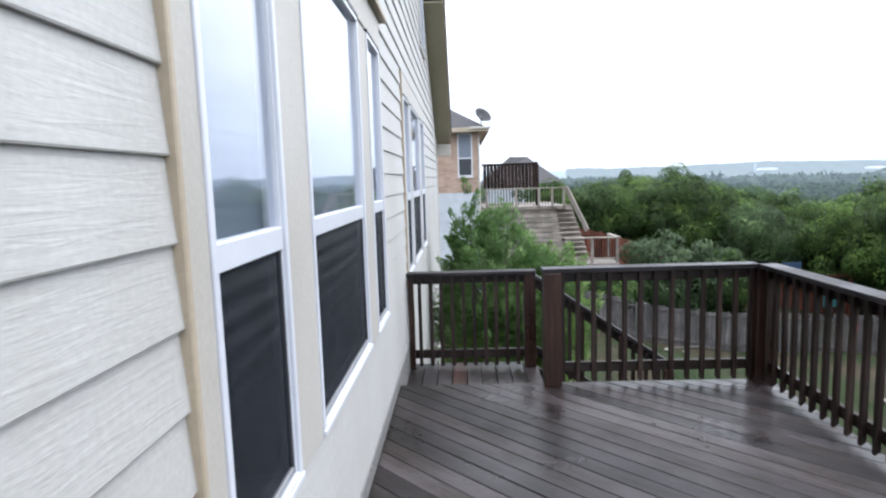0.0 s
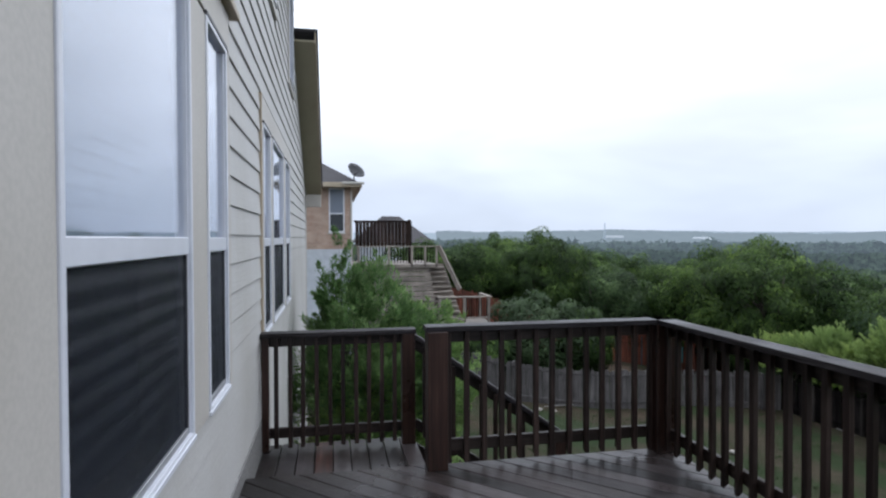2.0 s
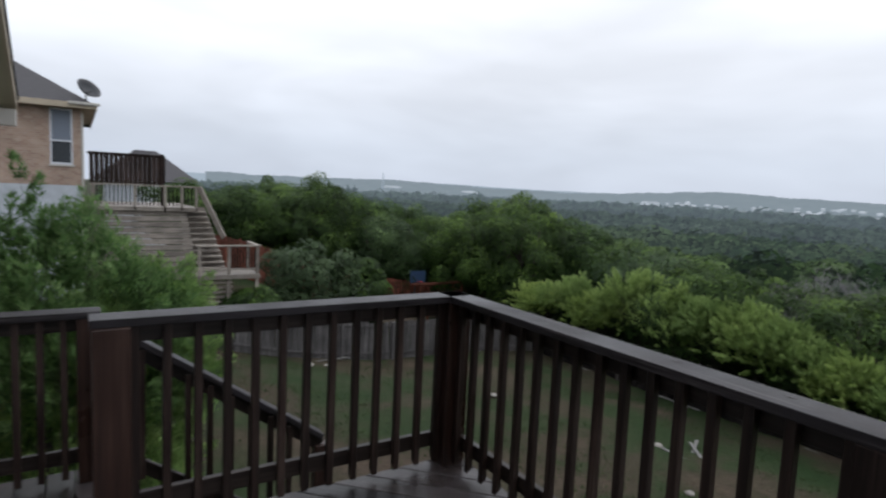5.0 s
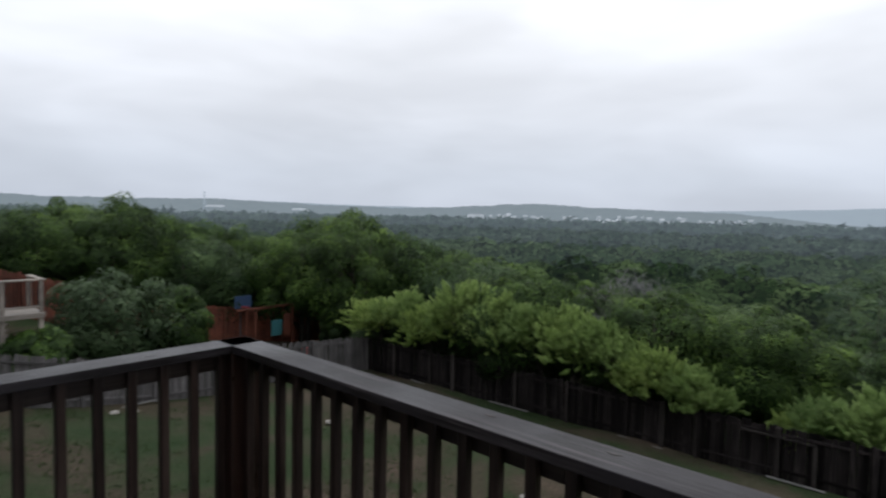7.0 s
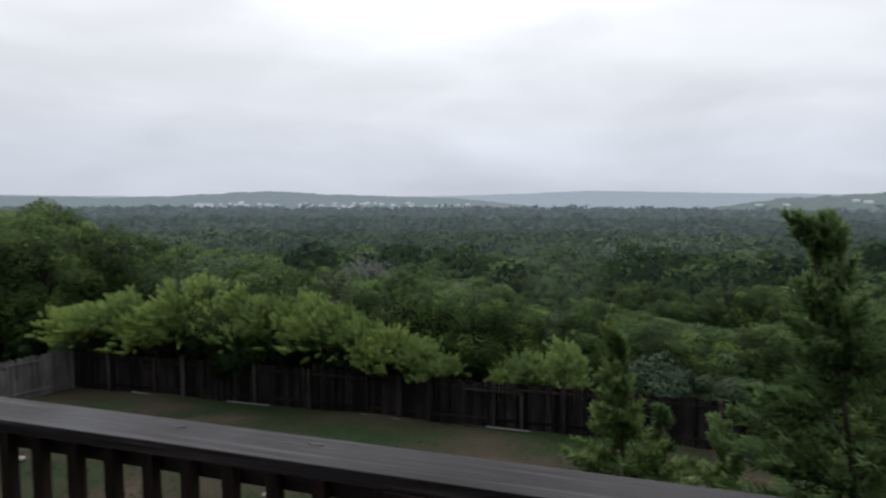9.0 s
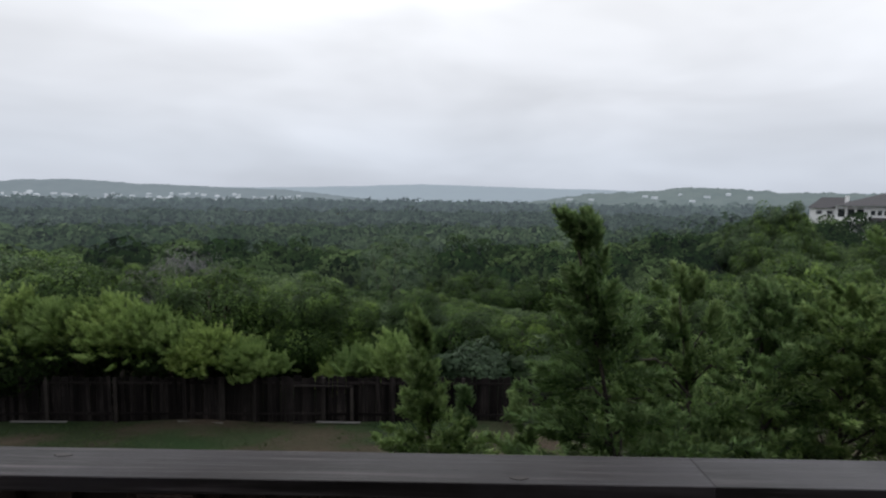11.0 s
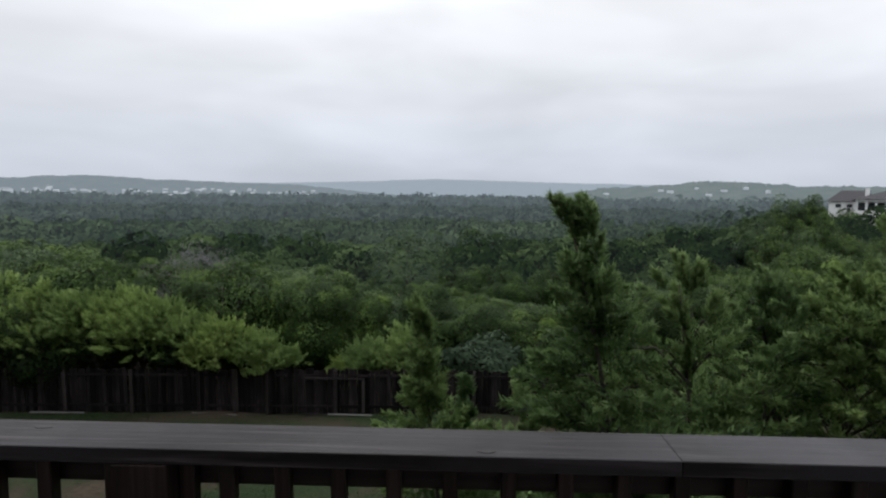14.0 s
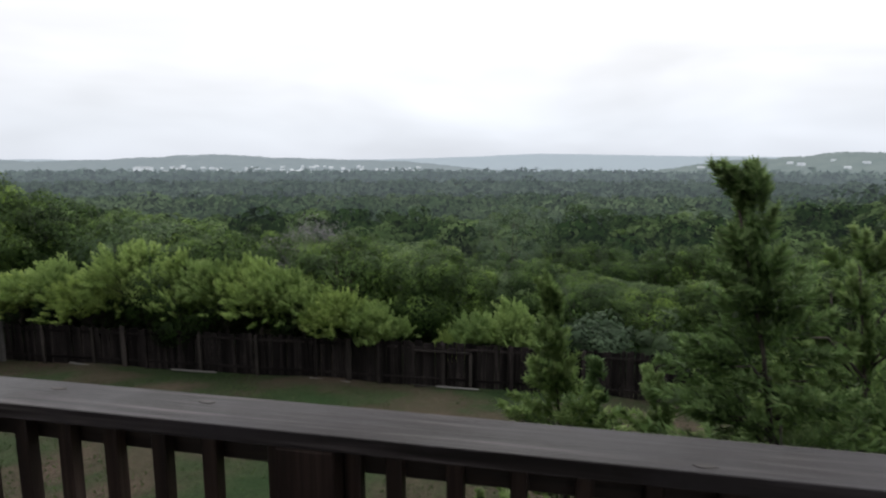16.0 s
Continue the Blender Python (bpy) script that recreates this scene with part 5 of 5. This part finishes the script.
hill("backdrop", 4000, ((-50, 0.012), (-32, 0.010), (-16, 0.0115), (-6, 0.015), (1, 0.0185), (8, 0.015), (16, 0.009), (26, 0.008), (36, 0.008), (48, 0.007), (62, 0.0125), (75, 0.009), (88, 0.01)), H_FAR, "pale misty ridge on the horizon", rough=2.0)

# far walls and roofs carry the same painted haze glow
M_FARWHITE = distance_paint("far_white_wall", (0.22, 0.22, 0.22), (0.40, 0.40, 0.40), AIR, 0.42, 0.05)
M_FARROOF = distance_paint("far_roof", (0.10, 0.095, 0.095), (0.22, 0.21, 0.205), AIR, 0.42, 0.05)


def far_building(ang, dist, w, d, h, z, label="small pale building far across the valley"):
    top = empty("far_building", (dist * math.cos(ang), dist * math.sin(ang), z), label=label, category="building", group="far buildings")
    top.rotation_euler = (0, 0, ang)
    bm = bmesh.new()
    box_bm(bm, -d / 2, d / 2, -w / 2, w / 2, -6, h)
    part("wall", bm, M_FARWHITE, top)
    bm = bmesh.new()
    vs = box_bm(bm, -d / 2 - 0.5, d / 2 + 0.5, -w / 2 - 0.5, w / 2 + 0.5, h, h + h * 0.45)
    for v in vs:
        if v.co.z > h + 0.1:
            v.co.x *= 0.15
            v.co.y *= 0.75
    part("roof", bm, M_FARROOF if random.random() < 0.6 else M_FARWHITE, top)


def hill_spot(line, dist, az, rise, base=-52):
    """Distance and height at which a ridge's front slope is met at a bearing (degrees) and a rise over distance."""
    el = float(np.interp(az, [p[0] for p in line], [p[1] for p in line]))
    top = 1.7 + el * (dist + 420)
    for k in range(1, 100):
        t = k / 100
        d, z = dist + 420 * t, base + (top - base) * math.sin(t * math.pi / 2)
        if z >= 1.7 + rise * d:
            return d, z
    return dist + 400, top - 3


def on_hill(line, dist, az, rise, w, h, label="small pale building far across the valley"):
    d, z = hill_spot(line, dist, az, rise)
    far_building(radians(az), d, w, 10, h, z, label)


LONG = "long pale building far across the valley"
on_hill(LINE_MID, 2700, 38.7, -0.0095, 78, 13, LONG)
for k in range(7):
    on_hill(LINE_MID, 2700, 30.9 - k * 1.35, -0.0140, 46 + 12 * (k % 3), 6, LONG)
on_hill(LINE_MID, 2700, 21.5, -0.0140, 110, 5, LONG)
rb = random.Random(4)
for k in range(66):
    on_hill(LINE_MID, 2700, rb.uniform(14, 38), rb.uniform(-0.0125, -0.003), rb.uniform(9, 24), rb.uniform(3.5, 6))
for az, rise, w in ((-18.4, 0.0055, 20), (-19.2, 0.004, 26), (-23.6, 0.006, 24), (-22.4, -0.001, 22), (-13.6, -0.001, 22), (-11.6, -0.001, 26), (-21.4, 0.009, 14), (-25.3, 0.010, 18), (-27, 0.005, 16)):
    on_hill(LINE_NEAR, 1500, az, rise - 0.004, w * 0.7, 3.4, "pale house on a far wooded hill")
on_hill(LINE_MID, 2700, 63.0, 0.0, 80, 6, LONG)
on_hill(LINE_MID, 2700, 55.5, -0.003, 80, 6, LONG)


def pylon():
    top = empty("radio_tower", (978, 1999, -30), label="thin grey lattice tower on the skyline", category="tower")
    bm = bmesh.new()
    for sx, sy in ((-1, -1), (1, -1), (1, 1), (-1, 1)):
        tube(bm, [(sx * 5, sy * 5, -10), (sx * 1.2, sy * 1.2, 85)], [0.7, 0.4], 4)
    for k in range(8):
        z0, z1 = k * 10, k * 10 + 10
        w0, w1 = 5 - 3.8 * (z0 + 10) / 95, 5 - 3.8 * (z1 + 10) / 95
        tube(bm, [(-w0, -w0, z0), (w1, -w1, z1)], [0.3, 0.3], 4)
        tube(bm, [(-w0, w0, z0), (-w1, -w1, z1)], [0.3, 0.3], 4)
    part("lattice", bm, H_FAR, top)


pylon()


# ---------------- neighbour's house and decks ----------------
def neighbour_house():
    ny = 28.0
    top = empty("neighbour_house", (0, ny, gz(0, ny)), label="two-storey pale red brick house with dark shingle roof", category="house")
    iv = Matrix.Translation(top.location).inverted()

    def put(nm, bm, mat, parent=top, lab="", smooth=False):
        bm.transform(iv)
        return part(nm, bm, mat, parent, lab, smooth)
    for z0, z1, mat, lab in ((1.35, 4.25, M_BRICK, "pale red brick upper wall"), (-4.5, 1.348, M_GREYWALL, "pale blue-grey lower wall")):
        bm = bmesh.new()
        wx0, wx1, wz0, wz1 = 0.32, 1.02, 2.10, 4.12
        for dims in ((-9, 0.32, z0, z1), (1.02, 1.30, z0, z1)):
            box_bm(bm, dims[0], dims[1], ny, ny + 0.25, dims[2], dims[3])
        if z1 > 2:
            box_bm(bm, wx0, wx1, ny, ny + 0.25, z0, wz0)
            box_bm(bm, wx0, wx1, ny, ny + 0.25, wz1, z1)
        else:
            box_bm(bm, wx0, wx1, ny, ny + 0.25, z0, z1)
        box_bm(bm, 1.05, 1.30, ny + 0.25, ny + 9, z0, z1)
        put("wall", bm, mat, top, lab)
    win = put("window", span(0.34, 1.0, ny + 0.06, ny + 0.10, 2.12, 4.1, 0), M_WATER, top, "single-hung window with pale blind")
    w2 = bmesh.new()
    for d in ((0.32, 0.38, 2.1, 4.12), (0.96, 1.02, 2.1, 4.12), (0.38, 0.96, 2.1, 2.17), (0.38, 0.96, 4.05, 4.12), (0.38, 0.96, 2.93, 2.99)):
        box_bm(w2, d[0], d[1], ny + 0.01, ny + 0.07, d[2], d[3])
    put("frame", w2, M_VINYL, win)
    put("blind", span(0.38, 0.96, ny + 0.04, ny + 0.056, 2.99, 4.05, 0), M_SLAT, win)
    put("sill", span(0.26, 1.08, ny - 0.05, ny + 0.1, 2.03, 2.10, 0.004), M_TRIM, win)
    put("downpipe", span(1.28, 1.36, ny - 0.07, ny, -2, 4.0, 0.01), M_TRIM, top)
    # hip roof
    bm = bmesh.new()
    ez = 4.30
    ex, ey = 1.75, ny - 0.45
    v = [bm.verts.new(c) for c in ((-12, ey, ez), (ex, ey, ez), (ex, ny + 12, ez), (-12, ny + 12, ez), (-4.5, ny + 5.7, 8.2), (-4.5, ny + 6.2, 8.2))]
    for f in ((0, 1, 4), (1, 2, 5, 4), (2, 3, 5), (3, 0, 4, 5), (3, 2, 1, 0)):
        bm.faces.new([v[k] for k in f])
    put("roof", bm, M_SHINGLE)
    bm = bmesh.new()
    box_bm(bm, -9, ex + 0.03, ey - 0.04, ey, ez - 0.16, ez + 0.04)
    box_bm(bm, ex, ex + 0.04, ey, ny + 11, ez - 0.16, ez + 0.04)
    box_bm(bm, -9, ex, ey, ny, ez - 0.06, ez - 0.03)
    box_bm(bm, 1.3, ex, ny, ny + 9, ez - 0.06, ez - 0.03)
    put("eave", bm, M_TAN, top, "tan fascia and soffit")
    put("gutter", span(0.9, ex + 0.14, ey - 0.15, ey - 0.03, ez - 0.05, ez + 0.06, 0.02), M_TRIM)


neighbour_house()


def dish():
    top = empty("satellite_dish", (1.45, 27.8, 4.42), label="dark grey satellite dish on the roof edge", category="satellite dish")
    bm = bmesh.new()
    bmesh.ops.create_uvsphere(bm, u_segments=20, v_segments=10, radius=0.62)
    bmesh.ops.delete(bm, geom=[v for v in bm.verts if v.co.z > -0.25], context="VERTS")
    bmesh.ops.translate(bm, verts=bm.verts, vec=(0, 0, 0.5))
    bm.transform(Matrix.Scale(0.85, 4))
    ob = part("reflector", bm, M_DISH, top, smooth=True, at=pose(0.05, 0, 0.42, 48, 20, 20))
    sol = ob.modifiers.new("thick", "SOLIDIFY")
    sol.thickness = 0.02
    bm = bmesh.new()
    tube(bm, [(0, 0, -0.15), (0, 0, 0.2), (0.05, 0, 0.36)], [0.03, 0.03, 0.03], 6)
    part("mast", bm, M_DISH, top)
    bm = bmesh.new()
    tube(bm, [(0.05, 0, 0.3), (0.15, -0.5, 0.35)], [0.015, 0.015], 6)
    part("feed_arm", bm, M_DISH, top)


dish()
for ob in (bpy.data.objects["neighbour_house"], bpy.data.objects["satellite_dish"]):
    ob.location += Vector((0.15, 0, -0.17))


def neighbour_deck():
    """Old timber decks stepping down the slope: an upper deck with a dark screen, stairs and a lower platform."""
    y = 28.0
    top = empty("neighbour_deck", (4, y + 2, gz(4, y + 2)), label="old grey timber decks and stairs stepping down the slope", category="deck")
    iv = Matrix.Translation(top.location).inverted()

    def put(nm, bm, mat, lab=""):
        bm.transform(iv)
        return part(nm, bm, mat, top, lab)
    put("upper_floor", span(1.6, 5.5, y + 0.2, y + 5, 0.28, 0.44, 0.01), M_OLDX)
    for i in range(16):
        x = 1.7 + i * 0.17
        put("screen_board", span(x, x + 0.15, y + 1.2, y + 1.23, 1.3, 2.5, 0.003), M_OLDDARK)
    put("screen_rail", span(1.62, 4.3, y + 1.17, y + 1.2, 2.42, 2.52, 0.004), M_OLDDARK)
    put("screen_post", span(4.22, 4.34, y + 1.1, y + 1.22, 0.4, 2.56, 0.005), M_OLDDARK)
    for x in (1.8, 3.2, 4.28, 4.9, 5.45):
        put("rail_post", span(x - 0.05, x + 0.05, y + 0.2, y + 0.3, 0.3, 1.26, 0.005), M_OLDZ)
    put("rail_cap", span(1.7, 5.55, y + 0.17, y + 0.33, 1.26, 1.31, 0.005), M_OLDX)
    for i in range(26):
        x = 1.9 + i * 0.14
        put("baluster", span(x, x + 0.035, y + 0.23, y + 0.27, 0.5, 1.26, 0), M_FDARK)
    for i in range(12):                       # timber cladding under the upper deck, stepping down
        z = 0.1 - i * 0.22
        put("skirt_board", span(1.7 + 0.05 * i, 5.1 + 0.02 * i, y + 0.3 - i * 0.12, y + 0.34 - i * 0.12, z, z + 0.2, 0.004), M_OLDX)
    for i in range(11):
        z = 0.25 - i * 0.22
        put("tread", span(5.0, 6.0 + 0.05 * i, y + 1.0 - i * 0.16, y + 1.4 - i * 0.16, z - 0.06, z, 0.004), M_OLDX)
        put("riser", span(5.0, 6.0 + 0.05 * i, y + 1.38 - i * 0.16, y + 1.4 - i * 0.16, z, z + 0.17, 0.002), M_OLDX)
    a, b = Vector((5.62, y + 0.6, 1.28)), Vector((6.38, y - 0.6, -0.72))
    bm = block(((b - a).length, 0.09, 0.24), 0.01)
    bm.transform(Matrix.Translation((a + b) / 2) @ (b - a).to_track_quat("X", "Z").to_matrix().to_4x4())
    put("stair_handrail", bm, M_OLDX, "pale grey sloping handrail")
    put("lower_floor", span(5.2, 7.62, y - 1.6, y + 0.2, -2.30, -2.12, 0.01), M_OLDX)
    for x in (5.3, 6.4, 7.52):
        put("rail_post", span(x - 0.06, x + 0.06, y - 1.55, y - 1.43, -2.2, -1.0, 0.005), M_OLDZ)
        put("support_post", span(x - 0.07, x + 0.07, y - 1.5, y - 1.36, gz(x, y) - 0.3, -2.3, 0.005), M_OLDZ)
    put("rail_post", span(7.46, 7.58, y + 0.0, y + 0.12, -2.2, -1.0, 0.005), M_OLDZ)
    put("rail_cap", span(5.2, 7.65, y - 1.58, y - 1.40, -1.0, -0.94, 0.005), M_OLDX)
    put("rail_cap", span(7.47, 7.62, y - 1.39, y + 0.2, -1.0, -0.94, 0.005), M_OLDX)
    put("lower_rail", span(5.2, 7.57, y - 1.52, y - 1.48, -1.95, -1.87, 0.004), M_OLDX)
    for i in range(9):
        x = 6.48 + i * 0.115
        put("baluster", span(x, x + 0.03, y - 1.5, y - 1.47, -1.9, -1.0, 0), M_FDARK)
    for i in range(6):
        z = -2.5 - i * 0.2
        put("skirt_board", span(5.3, 6.6, y - 1.34, y - 1.3, z, z + 0.1, 0.003), M_OLDX)


neighbour_deck()


def far_roof_house():
    top = empty("hip_roof_house", (7.6, 62, gz(7.6, 62)), label="house with a dark hipped roof farther along the slope", category="house")
    z0 = -top.location.z
    bm = bmesh.new()
    box_bm(bm, -4, 3.0, 0, 8, 0, 1.3 + z0)
    part("wall", bm, M_GREYWALL, top)
    bm = bmesh.new()
    v = [bm.verts.new(c) for c in ((-5, -0.6, 1.2 + z0), (3.6, -0.6, 1.2 + z0), (3.6, 8.6, 1.2 + z0), (-5, 8.6, 1.2 + z0), (-1.6, 3.5, 4.1 + z0), (0.4, 4.5, 4.1 + z0))]
    for f in ((0, 1, 5, 4), (1, 2, 5), (2, 3, 4, 5), (3, 0, 4), (3, 2, 1, 0)):
        bm.faces.new([v[k] for k in f])
    part("roof", bm, M_SHINGLE, top)


far_roof_house()


def hoop():
    x, y = 19.05, 33.4
    top = empty("basketball_hoop", (x, y, gz(x, y)), label="blue basketball backboard on a pole", category="basketball hoop")
    z = -3.75 - top.location.z
    bm = bmesh.new()
    tube(bm, [(0, 0.3, 0), (0, 0.3, z - 0.3), (0, 0.05, z)], [0.05, 0.05, 0.04], 8)
    part("pole", bm, M_DISH, top)
    part("backboard", block((1.05, 0.05, 0.72), 0.01, (0, 0, z)), M_BLUE, top)
    bm = bmesh.new()
    ring = [(0.2 * math.cos(t), -0.28 + 0.2 * math.sin(t), z - 0.25) for t in (k * math.pi / 8 for k in range(17))]
    tube(bm, ring, [0.012] * 17, 5)
    part("rim", bm, M_REDP, top)


hoop()


def play_things():
    x, y = 20.3, 32.6
    top = empty("play_frame", (x, y, gz(x, y)), label="weathered reddish play frame with a teal panel", category="play frame")
    for dx, dy in ((-1.2, -0.5), (1.2, -0.5), (-1.2, 0.5), (1.2, 0.5)):
        part("leg", block((0.1, 0.1, 2.2), 0.01, (dx, dy, 1.1)), M_FRED, top)
    part("beam", block((3.6, 0.1, 0.14), 0.01, (-0.3, 0, 2.25)), M_FRED, top)
    part("panel", block((0.7, 0.06, 0.9), 0.02, (0.1, -0.55, 1.1)), M_TEAL, top, "teal plastic panel")
    part("board_wall", block((0.45, 0.05, 1.3), 0.01, (0.8, -0.55, 1.2)), M_FRED, top)
    toy = empty("toy_slide", (19.9, 28.6, gz(19.9, 28.6)), label="small bright red plastic toy slide", category="toy")
    bm = bmesh.new()
    vs = box_bm(bm, -0.4, 0.4, -0.25, 0.25, 0.0, 0.35)
    for v in vs:
        if v.co.z > 0.1:
            v.co.x = v.co.x * 0.6 + 0.1
            v.co.z += 0.3
    bmesh.ops.bevel(bm, geom=list(bm.edges), offset=0.05, segments=2, affect="EDGES")
    part("chute", bm, M_REDP, toy)


play_things()


# ---------------- white mansion on the right-hand hill ----------------
def mansion():
    top = empty("white_mansion", (131.4, -82.9, 0.54), label="large white house with dark hipped roofs and a columned balcony", category="house")
    top.rotation_euler = (0, 0, radians(-35.3))
    foot = -9.5

    def put(nm, bm, mat, par=top, lab=""):
        return part(nm, bm, mat, par, lab)

    def hip(x0, x1, y0, y1, z, h, e0, e1):
        bm = bmesh.new()
        v = [bm.verts.new(c) for c in ((x0, y0, z), (x1, y0, z), (x1, y1, z), (x0, y1, z), ((x0 + x1) / 2, y0 + e0, z + h), ((x0 + x1) / 2, y1 - e1, z + h))]
        for f in ((0, 1, 4), (1, 2, 5, 4), (2, 3, 5), (3, 0, 4, 5), (3, 2, 1, 0)):
            bm.faces.new([v[k] for k in f])
        put("roof", bm, M_SHINGLE)
    put("wall", span(3, 12, -16, 0, foot, 0, 0), M_WHITE)
    put("front_wall", span(0.6, 2.98, -16, -5.7, foot, 0, 0), M_WHITE)
    put("wing_wall", span(5, 11.9, 0.05, 5.2, foot, -0.6, 0), M_WHITE)
    hip(-0.7, 12.6, -17, 0.7, 0.12, 2.9, 5, 9.5)
    hip(4.4, 12.4, -3, 5.8, -0.55, 2.5, 1, 2.6)
    put("balcony_floor", span(0, 2.98, -5.6, 0.2, -3.2, -2.5, 0.02), M_WHITE)
    put("balcony_beam", span(0, 0.4, -5.6, 0.2, -0.38, 0.1, 0.02), M_WHITE)
    put("balcony_rail", span(0.05, 0.15, -5.5, 0.1, -1.75, -1.65, 0.01), M_SHINGLE)
    for y in (-0.1, -1.82, -3.55, -5.3):
        put("column", span(0.03, 0.33, y - 0.16, y + 0.16, foot, -0.4, 0.03), M_WHITE)
    put("lower_roof", span(-1.6, 0.58, -16, -5.8, -2.75, -2.35, 0.05), M_SHINGLE)
    put("chimney", span(4, 4.8, -2.2, -1.4, 0.3, 2.3, 0.03), M_WHITE)
    for x, y, w, z0, z1 in ((3, -0.95, 0.62, -2.4, -0.7), (3, -2.7, 0.62, -2.4, -0.7), (3, -4.4, 0.62, -2.4, -0.7), (0.6, -6.65, 0.38, -1.85, -0.85), (0.6, -7.8, 0.38, -1.85, -0.85),
                           (0.6, -8.9, 0.38, -1.85, -0.85), (5, 3.4, 0.55, -1.9, -1.1), (5, 1.3, 0.55, -1.9, -1.1)):
        pane = put("window", span(x - 0.05, x - 0.01, y - w, y + w, z0, z1, 0), M_WATER)
        fr = bmesh.new()
        for d in ((y - w - 0.1, y - w, z0 - 0.1, z1 + 0.1), (y + w, y + w + 0.1, z0 - 0.1, z1 + 0.1), (y - w, y + w, z1, z1 + 0.1), (y - w, y + w, z0 - 0.1, z0)):
            box_bm(fr, x - 0.1, x - 0.02, *d)
        part("frame", fr, M_WHITE, pane)


mansion()
HILL_TREES = ((93.5, -46.8, 2.27), (96.5, -49.7, 2.47), (94.8, -50.7, 2.51), (93.1, -51.6, 2.45), (85.6, -48.5, 2.1), (90.0, -52.9, 1.9), (83.3, -50.3, 1.99), (85.9, -53.8, 1.86), (80.9, -52.2, 1.92), (85.1, -56.6, 1.84), (80.2, -54.9, 1.99), (82.5, -58.5, 1.96), (77.5, -56.9, 2.08), (79.5, -60.7, 2.05), (90.8, -43.3, 2.13), (97.1, -44.2, 1.99), (75.9, -37.2, 1.94), (76.3, -40.7, 1.87), (71.5, -41.0, 1.85), (72.6, -44.8, 1.82), (68.8, -45.1, 1.82), (69.8, -48.8, 1.87), (66.1, -48.7, 1.92), (74.6, -58.9, 2.01))
for i, (x, y, s) in enumerate(HILL_TREES):
    t = place(copy_thing(mid_oaks[i % 6], Matrix.Identity(4)), x, y, i * 0.9)
    t.scale = (min(s, 1.3), min(s, 1.3), s - (0.33 if y > -0.57 * x else 0.62))


# ---------------- grass ----------------
def grass():
    g = np.random.default_rng(5)
    n = 26000
    x = g.uniform(4, 21.3, n)
    y = g.uniform(-4, 25, n)
    patch = np.sin(x * 0.6 + 1.7) * np.cos(y * 0.5) + 0.6 * np.sin(x * 1.7 + y * 1.1) + g.normal(0, 0.5, n)
    keep = patch > -0.2
    x, y = x[keep], y[keep]
    n = len(x)
    z = ground_z(x, y)
    a = g.uniform(0, 6.28, n)
    h = g.uniform(0.03, 0.09, n)
    w = g.uniform(0.012, 0.035, n)
    p = np.stack((x, y, z), 1)
    t = np.stack((np.cos(a), np.sin(a), 0 * a), 1) * w[:, None]
    up = np.stack((g.normal(0, 0.03, n), g.normal(0, 0.03, n), h), 1)
    v = np.stack((p - t, p + t, p + up), 1).reshape(-1, 3)
    ob = new("lawn_grass", from_arrays("lawn_grass", v, np.arange(n * 3).reshape(-1, 3), L_GRASS, soft=np.tile((0, 0, 1.0), (n, 1))))
    tagged(ob, "short uneven tufts of lawn grass", "grass", kind="stuff")


grass()
siding()
